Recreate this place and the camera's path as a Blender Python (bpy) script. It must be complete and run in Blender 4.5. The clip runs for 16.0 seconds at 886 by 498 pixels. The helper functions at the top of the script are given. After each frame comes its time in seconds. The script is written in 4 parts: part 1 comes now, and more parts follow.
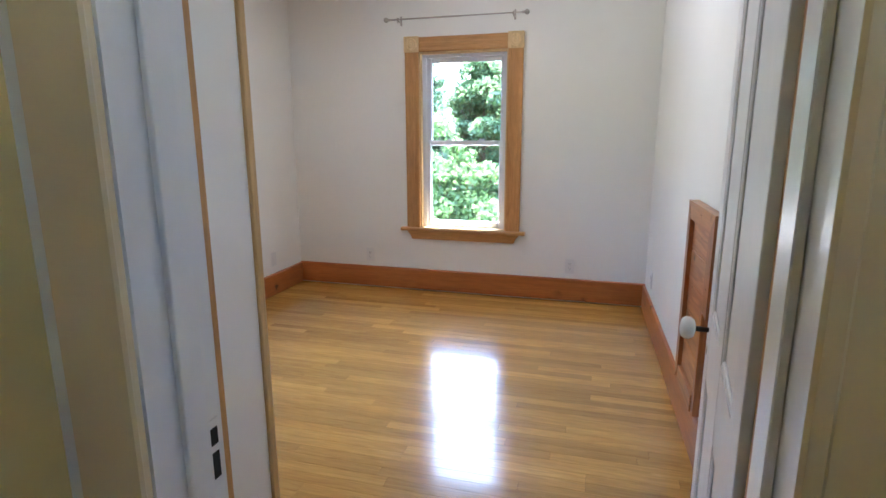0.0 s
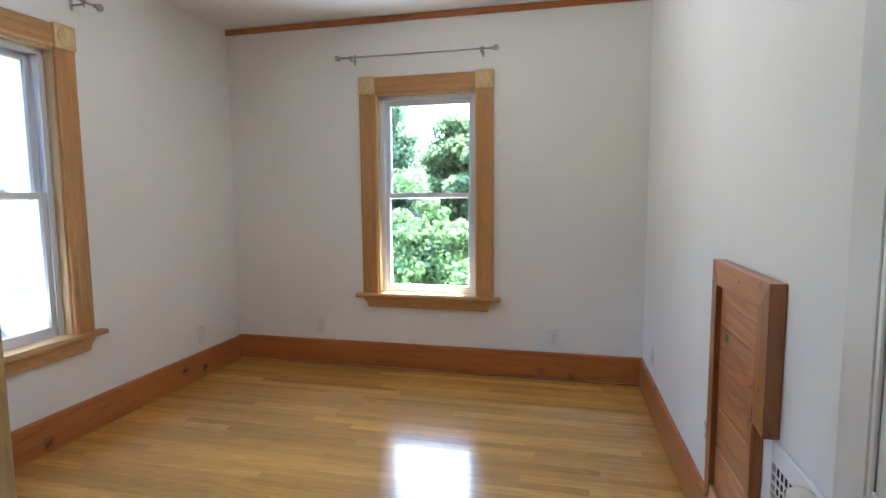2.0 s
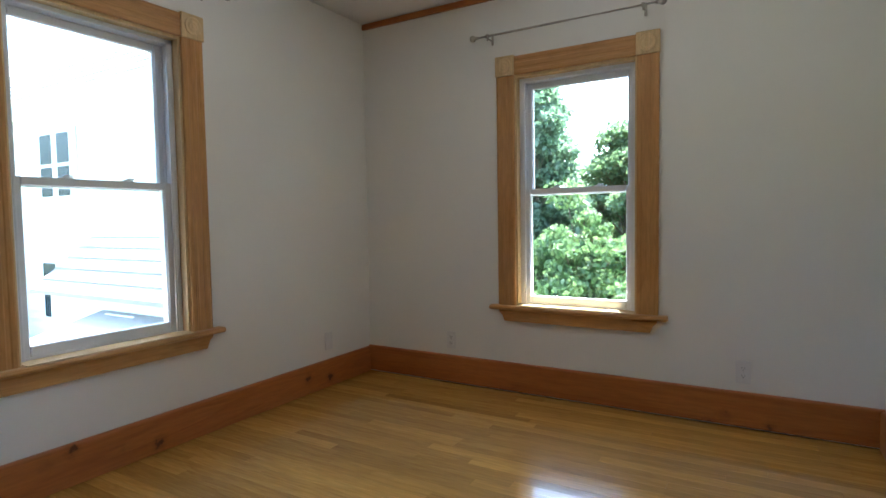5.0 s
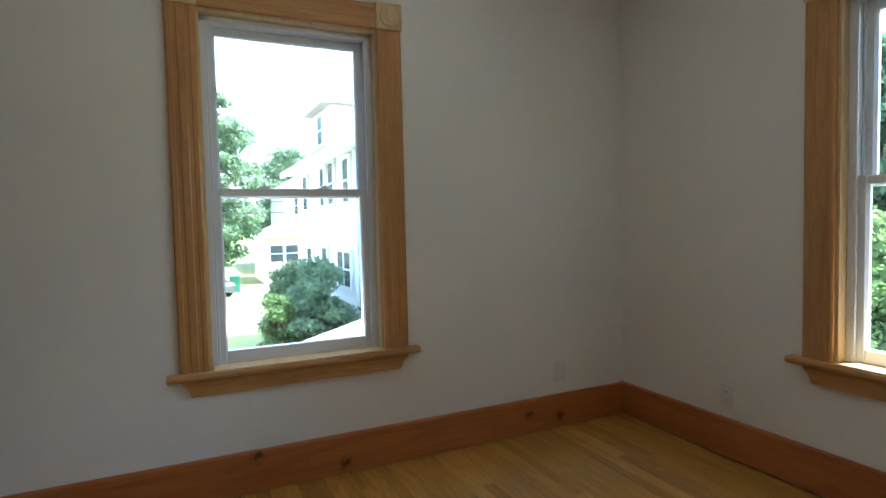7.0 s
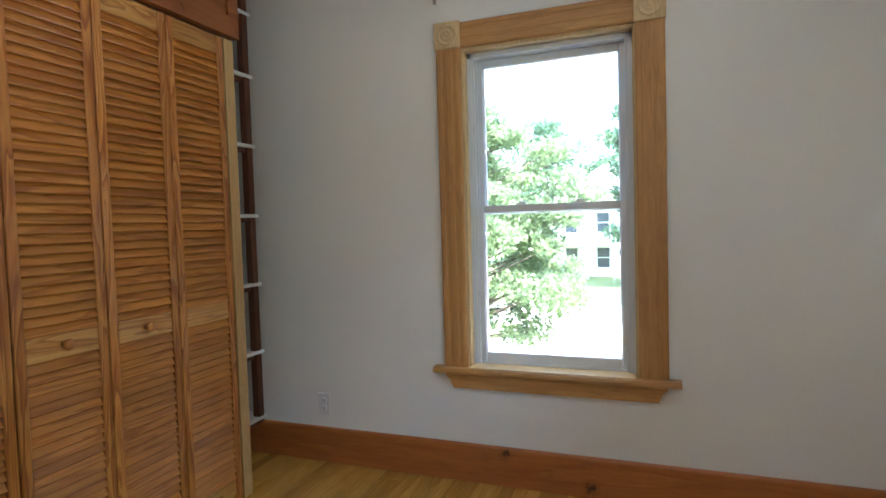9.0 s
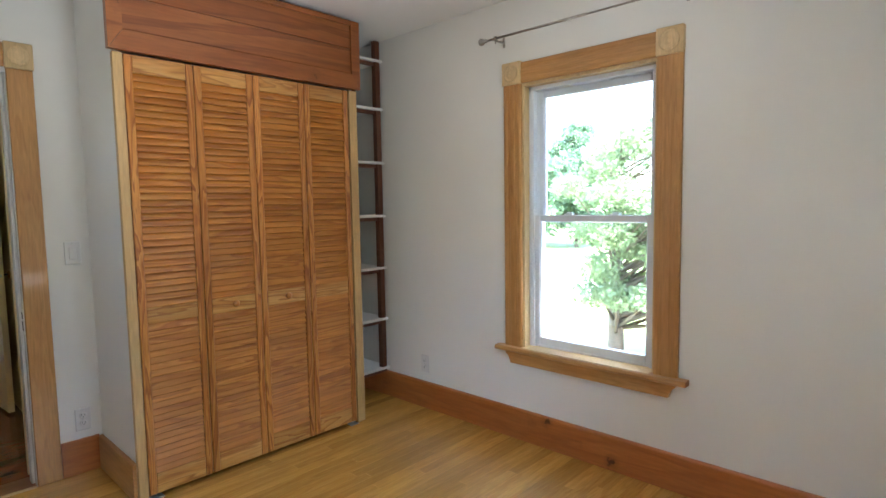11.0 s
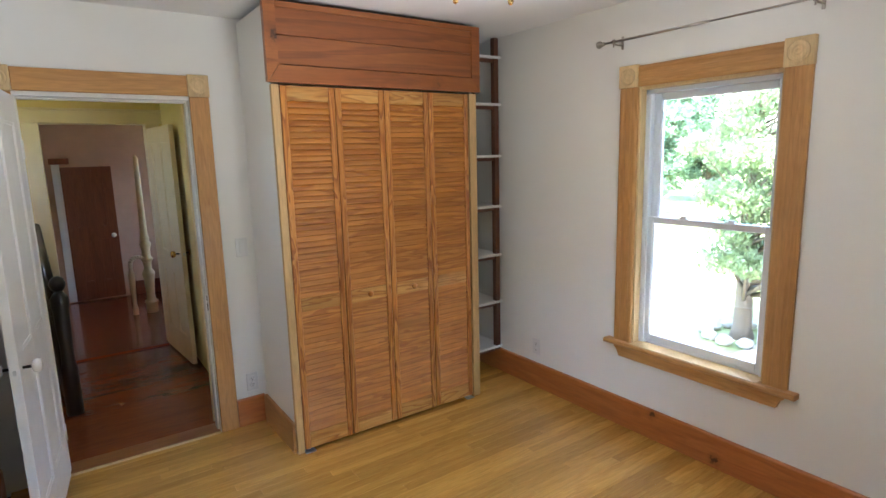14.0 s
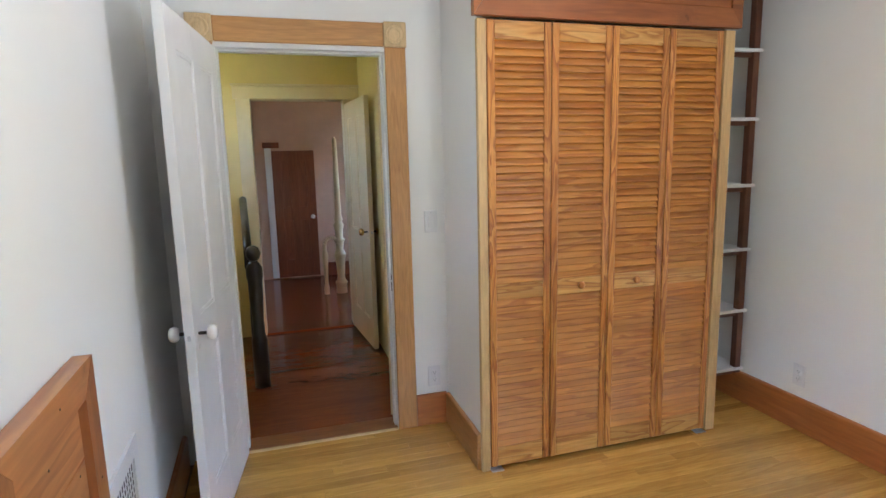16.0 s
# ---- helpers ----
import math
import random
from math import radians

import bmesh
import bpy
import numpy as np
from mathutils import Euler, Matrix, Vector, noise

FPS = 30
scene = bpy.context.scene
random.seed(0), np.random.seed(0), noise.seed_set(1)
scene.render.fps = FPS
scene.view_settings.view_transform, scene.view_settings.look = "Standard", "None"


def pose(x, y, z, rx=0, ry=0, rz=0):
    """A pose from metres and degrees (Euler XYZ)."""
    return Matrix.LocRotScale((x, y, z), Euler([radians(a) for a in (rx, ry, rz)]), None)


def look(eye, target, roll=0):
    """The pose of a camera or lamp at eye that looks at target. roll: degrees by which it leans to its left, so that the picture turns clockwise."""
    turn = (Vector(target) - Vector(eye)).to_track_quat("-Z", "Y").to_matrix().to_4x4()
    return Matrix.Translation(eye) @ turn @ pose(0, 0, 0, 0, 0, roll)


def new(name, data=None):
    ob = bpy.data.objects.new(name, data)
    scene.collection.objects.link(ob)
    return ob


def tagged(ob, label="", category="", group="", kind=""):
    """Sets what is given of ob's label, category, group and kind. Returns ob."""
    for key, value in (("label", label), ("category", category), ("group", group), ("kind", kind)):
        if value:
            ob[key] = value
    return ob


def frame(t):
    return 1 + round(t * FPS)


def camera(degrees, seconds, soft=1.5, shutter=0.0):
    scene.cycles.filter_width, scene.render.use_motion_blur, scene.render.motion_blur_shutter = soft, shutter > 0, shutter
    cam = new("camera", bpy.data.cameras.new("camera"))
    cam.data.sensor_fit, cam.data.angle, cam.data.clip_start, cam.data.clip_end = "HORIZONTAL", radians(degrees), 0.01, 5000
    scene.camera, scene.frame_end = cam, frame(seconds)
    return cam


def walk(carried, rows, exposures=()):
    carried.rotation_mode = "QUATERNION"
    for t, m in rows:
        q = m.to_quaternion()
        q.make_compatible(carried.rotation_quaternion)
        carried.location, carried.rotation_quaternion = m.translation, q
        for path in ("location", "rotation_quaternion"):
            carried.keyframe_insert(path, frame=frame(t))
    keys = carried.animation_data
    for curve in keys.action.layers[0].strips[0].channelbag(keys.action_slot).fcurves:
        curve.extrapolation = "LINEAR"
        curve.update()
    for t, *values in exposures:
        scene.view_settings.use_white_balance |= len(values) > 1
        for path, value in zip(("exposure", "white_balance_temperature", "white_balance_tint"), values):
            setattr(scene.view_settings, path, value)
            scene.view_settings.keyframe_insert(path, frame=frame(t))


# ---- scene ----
cam = camera(77.3, 16.0)
PATH = [
    (0, (2.602, -0.708, 1.336), (2.06, 1.172, 0.92), -0.2),
    (0.5, (2.58, -0.511, 1.306), (2.085, 1.392, 0.943), -0.3),
    (1, (2.572, -0.33, 1.274), (2.109, 1.596, 1.001), -0.3),
    (1.5, (2.566, -0.158, 1.272), (2.094, 1.772, 1.045), -0.3),
    (2, (2.540, -0.050, 1.267), (2.064, 1.882, 1.062), -0.5),
    (2.5, (2.500, 0.044, 1.27), (2.026, 1.978, 1.079), -0.5),
    (3, (2.471, 0.14, 1.237), (2.001, 2.076, 1.058), -0.5),
    (3.2, (2.459, 0.171, 1.24), (1.983, 2.105, 1.06), -0.5),
    (5.3, (2.502, 0.6, 1.075), (1.349, 2.231, 0.982), -0.9),
    (5.5, (2.474, 0.67, 1.082), (1.232, 2.235, 0.99), -0.9),
    (6, (2.458, 0.866, 1.095), (1.023, 2.256, 0.999), -0.9),
    (6.5, (2.43, 1.122, 1.107), (0.818, 2.303, 1.018), -1.1),
    (7, (2.427, 1.408, 1.126), (0.618, 2.253, 1.026), -1.3),
    (7.5, (2.369, 1.589, 1.141), (0.442, 2.114, 1.04), -1.4),
    (8, (2.352, 1.802, 1.185), (0.356, 1.893, 1.078), -1.7),
    (8.5, (2.36, 2.029, 1.204), (0.398, 1.655, 1.097), -1.8),
    (9, (2.422, 2.271, 1.202), (0.549, 1.575, 1.114), -1.7),
    (9.5, (2.451, 2.558, 1.22), (0.68, 1.633, 1.148), -1.6),
    (10, (2.469, 2.862, 1.227), (0.828, 1.722, 1.16), -1.5),
    (10.2, (2.477, 2.971, 1.205), (0.897, 1.745, 1.158), -1.1),
    (12.3, (2.648, 3.457, 1.681), (1.313, 2.006, 1.349), -1.4),
    (12.5, (2.659, 3.474, 1.683), (1.334, 2.014, 1.346), -1.5),
    (13, (2.686, 3.487, 1.688), (1.388, 2.004, 1.347), -1.4),
    (13.5, (2.688, 3.471, 1.67), (1.442, 1.944, 1.332), -1.5),
    (14, (2.676, 3.432, 1.66), (1.556, 1.809, 1.324), -1.5),
    (14.5, (2.641, 3.382, 1.64), (1.727, 1.634, 1.312), -1.5),
    (15, (2.577, 3.287, 1.583), (1.851, 1.452, 1.259), -1.5),
    (15.5, (2.561, 3.113, 1.512), (1.923, 1.245, 1.19), -1.4),
    (16, (2.557, 2.827, 1.455), (2.003, 0.931, 1.14), -1.4),
]
EXPOSURES = [(0, 4.95, 5500, 11), (1.5, 4.68, 5560, 9), (3, 4.6, 5540, 7), (5.3, 3.85, 5800, 3), (7, 3.65, 5830, 1), (8, 4.0, 5760, 2), (9, 4.22, 5740, 4), (10.2, 4.57, 5680, 5), (12.3, 4.77, 5950, 8), (14.5, 4.9, 5800, 9), (16, 5.2, 5600, 9)]
walk(cam, [(t, look(eye, target, roll)) for t, eye, target, roll in PATH], EXPOSURES)
SKY, BOWLGLOW = 0.15, 0.12
DOOR_AT, DOOR_TURN = (2.825, 0.024), 83.2
DAYLIGHT = 0.46
BOXTOP, VENT_AT, LAMP_AT = 2.435, (1.245, 0.10), (1.555, 2.075, 2.12)

# ---------------- world, sun ----------------
world = bpy.data.worlds.new("world")
scene.world = world
world.use_nodes = True
wn, wl = world.node_tree.nodes, world.node_tree.links
sky = wn.new("ShaderNodeTexSky")
sky.sky_type, sky.sun_disc = "NISHITA", False
sky.sun_elevation, sky.sun_rotation = radians(66), radians(25)
sky.air_density, sky.dust_density, sky.ozone_density = 1.0, 2.5, 1.0
wl.new(sky.outputs[0], wn["Background"].inputs[0])
wn["Background"].inputs[1].default_value = SKY
sun = new("sun", bpy.data.lights.new("sun", "SUN"))
sun.data.energy, sun.data.angle, sun.data.color = 2.7, radians(0.5), (1.0, 0.95, 0.88)
a, e = radians(25), radians(66)
sun.matrix_world = look((math.sin(a) * math.cos(e) * 50, math.cos(a) * math.cos(e) * 50, math.sin(e) * 50), (0, 0, 0))

# daylight thrown in by the bright ground and sky, one lamp in each window opening
for nm, m in (("window_light_west", look((-0.19, 1.857, 0.62), (0.75, 1.857, 1.4))), ("window_light_north", look((1.508, 3.85, 0.62), (1.508, 2.9, 1.5)))):
    wlamp = new(nm, bpy.data.lights.new(nm, "AREA"))
    wlamp.data.shape, wlamp.data.size, wlamp.data.size_y = "RECTANGLE", 0.62, 0.14
    wlamp.data.spread, wlamp.data.energy, wlamp.data.color = radians(85), DAYLIGHT * (1.0 if "west" in nm else 1.0), (1.0, 0.96, 0.95)
    wlamp.matrix_world = m

# ---------------- materials ----------------


def mat(name, rough=0.5, metal=0.0):
    m = bpy.data.materials.new(name)
    m.use_nodes = True
    b = m.node_tree.nodes["Principled BSDF"]
    b.inputs["Roughness"].default_value, b.inputs["Metallic"].default_value = rough, metal
    return m, m.node_tree.nodes, m.node_tree.links, b


def ramp(nodes, stops):
    r = nodes.new("ShaderNodeValToRGB")
    while len(r.color_ramp.elements) < len(stops):
        r.color_ramp.elements.new(0.5)
    for el, (p, c) in zip(r.color_ramp.elements, stops):
        el.position, el.color = p, (*c, 1)
    return r


def coords(nodes, links, scale, spread=7.0):
    """Object coordinates, shifted from object to object, stretched by scale."""
    tc, oi = nodes.new("ShaderNodeTexCoord"), nodes.new("ShaderNodeObjectInfo")
    mul = nodes.new("ShaderNodeMath")
    mul.operation, mul.inputs[1].default_value = "MULTIPLY", spread
    links.new(oi.outputs["Random"], mul.inputs[0])
    add = nodes.new("ShaderNodeVectorMath")
    links.new(tc.outputs["Object"], add.inputs[0])
    links.new(mul.outputs[0], add.inputs[1])
    mp = nodes.new("ShaderNodeMapping")
    mp.inputs["Scale"].default_value = scale
    links.new(add.outputs[0], mp.inputs[0])
    return mp.outputs[0], oi.outputs["Random"], add.outputs[0]


def noise_tex(nodes, links, vec, scale, detail=4.0, distortion=0.0):
    n = nodes.new("ShaderNodeTexNoise")
    n.inputs["Scale"].default_value, n.inputs["Detail"].default_value = scale, detail
    n.inputs["Distortion"].default_value = distortion
    links.new(vec, n.inputs["Vector"])
    return n.outputs["Fac"]


def mixc(nodes, links, fac, c1, c2, mode="MIX"):
    n = nodes.new("ShaderNodeMix")
    n.data_type, n.blend_type = "RGBA", mode
    for i, v in ((0, fac), (6, c1), (7, c2)):
        if isinstance(v, (int, float)):
            n.inputs[i].default_value = v
        elif isinstance(v, tuple):
            n.inputs[i].default_value = (*v, 1)
        else:
            links.new(v, n.inputs[i])
    return n.outputs[2]


def bump(nodes, links, bsdf, height, strength, distance=0.002):
    b = nodes.new("ShaderNodeBump")
    b.inputs["Strength"].default_value, b.inputs["Distance"].default_value = strength, distance
    links.new(height, b.inputs["Height"])
    links.new(b.outputs[0], bsdf.inputs["Normal"])


def wood(name, dark, mid, light, axis="x", rough=0.4, coat=0.0, rings=1.0, vary=0.15, knots=0.0, relief=0.15, grain=1.0, figure=0.28, blotch=0.7):
    m, n, l, b = mat(name, rough)
    along, across = 0.9 * grain, 9.0 * grain
    sc = {"x": (along, across, across), "y": (across, along, across), "z": (across, across, along)}[axis]
    v, rnd, raw = coords(n, l, sc)
    big = noise_tex(n, l, v, 1.6 * rings, 3.0, 0.9)
    fine = noise_tex(n, l, v, 14.0, 5.0, 0.2)
    w = n.new("ShaderNodeMath")
    w.operation, w.inputs[1].default_value = "MULTIPLY", 7.0 * rings
    l.new(big, w.inputs[0])
    s = n.new("ShaderNodeMath")
    s.operation = "FRACT"
    l.new(w.outputs[0], s.inputs[0])
    col = ramp(n, [(0.0, light), (0.55, mid), (0.86, dark), (1.0, light)])
    l.new(s.outputs[0], col.inputs[0])
    fr = ramp(n, [(0.3, (0.8, 0.8, 0.8)), (0.7, (1.08, 1.08, 1.08))])
    l.new(fine, fr.inputs[0])
    c = mixc(n, l, figure, mid, col.outputs[0])
    c = mixc(n, l, 0.8, c, fr.outputs[0], "MULTIPLY")
    bl = ramp(n, [(0.3, (0.80, 0.76, 0.72)), (0.55, (1.0, 1.0, 1.0)), (0.75, (1.10, 1.10, 1.08))])
    l.new(noise_tex(n, l, v, 0.55, 2.0, 0.6), bl.inputs[0])
    c = mixc(n, l, blotch, c, bl.outputs[0], "MULTIPLY")
    vr = ramp(n, [(0.0, (1 - vary, 1 - vary * 1.15, 1 - vary * 1.3)), (1.0, (1 + vary, 1 + vary, 1 + vary * 0.9))])
    l.new(rnd, vr.inputs[0])
    c = mixc(n, l, 1.0, c, vr.outputs[0], "MULTIPLY")
    if knots:
        vo = n.new("ShaderNodeTexVoronoi")
        vo.inputs["Scale"].default_value = knots
        l.new(raw, vo.inputs["Vector"])
        k = ramp(n, [(0.0, (1, 1, 1)), (0.09, (0.85, 0.85, 0.85)), (0.13, (0.25, 0.25, 0.25)), (0.26, (0, 0, 0))])
        wob = n.new("ShaderNodeMath")
        wob.operation, wob.inputs[1].default_value = "MULTIPLY_ADD", 0.22
        l.new(noise_tex(n, l, raw, 45.0, 3.0), wob.inputs[0]); l.new(vo.outputs["Distance"], wob.inputs[2])
        sub = n.new("ShaderNodeMath")
        sub.operation, sub.inputs[1].default_value = "SUBTRACT", 0.10
        l.new(wob.outputs[0], sub.inputs[0])
        l.new(sub.outputs[0], k.inputs[0])
        sep = n.new("ShaderNodeSeparateColor")
        l.new(vo.outputs["Color"], sep.inputs[0])
        some = n.new("ShaderNodeMath")
        some.operation, some.inputs[1].default_value = "LESS_THAN", 0.8
        l.new(sep.outputs[0], some.inputs[0])
        has = n.new("ShaderNodeMath")
        has.operation = "MULTIPLY"
        l.new(k.outputs[0], has.inputs[0]); l.new(some.outputs[0], has.inputs[1])
        c = mixc(n, l, has.outputs[0], c, tuple(x * 0.22 for x in dark))
    l.new(c, b.inputs["Base Color"])
    b.inputs["Coat Weight"].default_value, b.inputs["Coat Roughness"].default_value = coat, 0.07
    bump(n, l, b, fine, relief, 0.001)
    return m


def paint(name, colour, rough=0.55, mottle=0.04, relief=0.12, scale=5.0):
    m, n, l, b = mat(name, rough)
    v, rnd, raw = coords(n, l, (1, 1, 1), 3.0)
    big, fine = noise_tex(n, l, v, scale, 3.0), noise_tex(n, l, v, 180.0, 3.0)
    r = ramp(n, [(0.3, tuple(c * (1 - mottle) for c in colour)), (0.7, tuple(min(1, c * (1 + mottle)) for c in colour))])
    l.new(big, r.inputs[0])
    l.new(r.outputs[0], b.inputs["Base Color"])
    bump(n, l, b, fine, relief, 0.0006)
    return m


WALL = paint("wall_paint", (0.815, 0.805, 0.765), 0.6, 0.02, 0.3, 1.5)
CEIL = paint("ceiling_paint", (0.81, 0.805, 0.79), 0.8, 0.02, 0.3, 2.0)
YELLOW = paint("yellow_paint", (0.74, 0.57, 0.23), 0.5, 0.03)
CREAM = paint("cream_gloss_paint", (0.75, 0.61, 0.37), 0.3, 0.04)
PINKISH = paint("pinkish_plaster", (0.62, 0.41, 0.29), 0.7, 0.06)
WHITE = paint("white_gloss_paint", (0.78, 0.77, 0.75), 0.32, 0.03, 0.3, 9.0)
VINYL = paint("white_vinyl", (0.72, 0.74, 0.78), 0.35, 0.01, 0.05)
PLASTIC = paint("white_plastic", (0.74, 0.735, 0.72), 0.3, 0.01, 0.02)
SHELFW = paint("shelf_white", (0.78, 0.77, 0.75), 0.45, 0.02)
OAK = wood("oak_strip", (0.42, 0.195, 0.038), (0.61, 0.335, 0.074), (0.69, 0.42, 0.112), "x", 0.22, 0.6, 0.8, 0.20, 0, 0.05, 0.8, 0.26, 0.75)
HALLOAK = wood("dark_hall_boards", (0.13, 0.030, 0.009), (0.25, 0.066, 0.019), (0.31, 0.095, 0.03), "x", 0.25, 0.4, 0.8, 0.15)
REDFLOOR = wood("red_floor_boards", (0.17, 0.028, 0.008), (0.36, 0.078, 0.018), (0.46, 0.13, 0.034), "y", 0.2, 0.5, 0.8, 0.3)
SUBFLOOR, *_s = mat("floor_gap", 0.8)
_s[2].inputs["Base Color"].default_value = (0.18, 0.09, 0.03, 1)
PINE_X = wood("pine_casing_across", (0.37, 0.165, 0.046), (0.53, 0.273, 0.087), (0.60, 0.345, 0.13), "x", 0.42, 0.1, 0.7, 0.08)
PINE_Z = wood("pine_casing_upright", (0.37, 0.165, 0.046), (0.53, 0.273, 0.087), (0.60, 0.345, 0.13), "z", 0.42, 0.1, 0.7, 0.08)
BLOCK = wood("pale_pine_block", (0.52, 0.36, 0.17), (0.66, 0.48, 0.25), (0.72, 0.55, 0.31), "z", 0.5, 0, 0.6, 0.05)
BASE_X = wood("baseboard_pine", (0.28, 0.08, 0.02), (0.43, 0.142, 0.034), (0.52, 0.20, 0.055), "x", 0.36, 0.2, 0.6, 0.06, 5.2, 0.1, 0.7, 0.28, 0.9)
STAIN_X = wood("red_stained_pine", (0.19, 0.055, 0.018), (0.47, 0.195, 0.07), (0.58, 0.285, 0.11), "x", 0.34, 0.25, 0.7, 0.16, 7.0, 0.08, 0.6, 0.38, 1.0)
STAIN_Z = wood("red_stained_pine_upright", (0.20, 0.06, 0.02), (0.43, 0.165, 0.056), (0.53, 0.24, 0.09), "z", 0.34, 0.25, 0.8, 0.14, 5.0, 0.08, 0.7, 0.28, 1.0)
BOXW = wood("red_cedar_box", (0.11, 0.027, 0.007), (0.30, 0.095, 0.022), (0.38, 0.14, 0.037), "x", 0.38, 0.1, 0.6, 0.12, 3.0, 0.1, 0.7, 0.4, 1.0)
SLAT = wood("louvre_pine", (0.23, 0.053, 0.006), (0.49, 0.183, 0.026), (0.63, 0.295, 0.06), "x", 0.36, 0.25, 1.0, 0.13, 0, 0.05, 0.6, 0.45, 0.6)
STILE = wood("louvre_stile_pine", (0.22, 0.052, 0.009), (0.47, 0.175, 0.03), (0.61, 0.285, 0.068), "z", 0.36, 0.25, 1.0, 0.12, 0, 0.08, 1.0, 0.75)
RAIL = wood("louvre_rail_pine", (0.28, 0.085, 0.014), (0.56, 0.27, 0.06), (0.65, 0.38, 0.12), "x", 0.38, 0.2, 0.9, 0.12, 0, 0.08, 1.0, 0.7)
EDGE = wood("pale_edge_pine", (0.48, 0.30, 0.11), (0.58, 0.38, 0.16), (0.64, 0.45, 0.21), "z", 0.5, 0, 0.6, 0.05)
WALNUT = wood("dark_shelf_post", (0.07, 0.024, 0.012), (0.13, 0.045, 0.02), (0.18, 0.065, 0.03), "z", 0.45, 0, 0.8, 0.1)
BLACKWOOD = wood("black_stained_wood", (0.012, 0.008, 0.006), (0.022, 0.014, 0.011), (0.035, 0.024, 0.018), "z", 0.3, 0.3, 0.7, 0.1)
DOORBROWN = wood("brown_stained_door", (0.11, 0.03, 0.012), (0.21, 0.062, 0.022), (0.26, 0.085, 0.032), "z", 0.4, 0.1, 0.7, 0.1)


def simple(name, colour, rough=0.4, metal=0.0, speck=0.12):
    m, n, l, b = mat(name, rough, metal)
    v, rnd, raw = coords(n, l, (1, 1, 1))
    f = noise_tex(n, l, v, 40.0, 3.0)
    r = ramp(n, [(0.3, tuple(c * (1 - speck) for c in colour)), (0.7, tuple(min(1, c * (1 + speck)) for c in colour))])
    l.new(f, r.inputs[0])
    l.new(r.outputs[0], b.inputs["Base Color"])
    return m


NICKEL = simple("brushed_nickel", (0.42, 0.39, 0.35), 0.32, 1.0)
BRASS = simple("brass", (0.72, 0.50, 0.18), 0.25, 1.0)
IRON = simple("dark_iron", (0.05, 0.045, 0.042), 0.45, 0.8)
STEEL = simple("zinc_steel", (0.62, 0.62, 0.62), 0.35, 1.0)
PORCELAIN = simple("white_porcelain", (0.82, 0.80, 0.75), 0.12, 0.0, 0.02)
# plain black, also painted in for shade in holes, duct and closet
BLACK = simple("black_and_hole_shade", (0.012, 0.012, 0.012), 0.7)
GLASS = bpy.data.materials.new("window_glass")
GLASS.use_nodes = True
_gn, _gl = GLASS.node_tree.nodes, GLASS.node_tree.links
_tr, _go, _mx, _fr = _gn.new("ShaderNodeBsdfTransparent"), _gn.new("ShaderNodeBsdfGlossy"), _gn.new("ShaderNodeMixShader"), _gn.new("ShaderNodeFresnel")
_go.inputs["Roughness"].default_value = 0.02
_tr.inputs[0].default_value = (0.95, 0.97, 0.96, 1)
_gl.new(_fr.outputs[0], _mx.inputs[0]); _gl.new(_tr.outputs[0], _mx.inputs[1]); _gl.new(_go.outputs[0], _mx.inputs[2])
_gl.new(_mx.outputs[0], _gn["Material Output"].inputs[0])
BOWL, _n, _l, _b = mat("frosted_bowl", 0.4)
_b.inputs["Base Color"].default_value = (0.9, 0.85, 0.7, 1)
_b.inputs["Emission Color"].default_value, _b.inputs["Emission Strength"].default_value = (1.0, 0.82, 0.5, 1), BOWLGLOW

# ---------------- builders ----------------


def box(bm, x0, x1, y0, y1, z0, z1, bevel=0.0):
    g = bmesh.ops.create_cube(bm, size=1.0, matrix=Matrix.Translation(((x0 + x1) / 2, (y0 + y1) / 2, (z0 + z1) / 2)) @ Matrix.Diagonal((abs(x1 - x0), abs(y1 - y0), abs(z1 - z0), 1)))
    if bevel:
        edges = list({ed for v in g["verts"] for ed in v.link_edges})
        bmesh.ops.bevel(bm, geom=edges, offset=bevel, segments=1, affect="EDGES")
    return bm


def lathe(bm, profile, seg=20, m=Matrix()):
    """Turns a profile of (radius, height) round the z axis."""
    rings = []
    for r, z in profile:
        rings.append([bm.verts.new(m @ Vector((r * math.cos(2 * math.pi * i / seg), r * math.sin(2 * math.pi * i / seg), z))) for i in range(seg)])
    for p, q in zip(rings, rings[1:]):
        for i in range(seg):
            f = bm.faces.new((p[i], p[(i + 1) % seg], q[(i + 1) % seg], q[i]))
            f.smooth = True
    bm.faces.new(list(reversed(rings[0])))
    bm.faces.new(rings[-1])
    return bm


def prism(bm, outline, axis, a0, a1):
    """Pulls a flat outline along an axis from a0 to a1."""
    def at(u, v, w):
        return {"x": (w, u, v), "y": (u, w, v), "z": (u, v, w)}[axis]
    p = [bm.verts.new(at(u, v, a0)) for u, v in outline]
    q = [bm.verts.new(at(u, v, a1)) for u, v in outline]
    k = len(p)
    for i in range(k):
        bm.faces.new((p[i], p[(i + 1) % k], q[(i + 1) % k], q[i]))
    bm.faces.new(list(reversed(p)))
    bm.faces.new(q)
    bmesh.ops.recalc_face_normals(bm, faces=bm.faces)
    return bm


def rod(bm, p, q, r, seg=10):
    p, q = Vector(p), Vector(q)
    m = Matrix.Translation(p) @ (q - p).to_track_quat("Z", "Y").to_matrix().to_4x4()
    return lathe(bm, [(r, 0), (r, (q - p).length)], seg, m)


def mesh_of(name, bm, material):
    me = bpy.data.meshes.new(name)
    bmesh.ops.recalc_face_normals(bm, faces=bm.faces)
    bm.to_mesh(me)
    bm.free()
    me.materials.append(material)
    return me


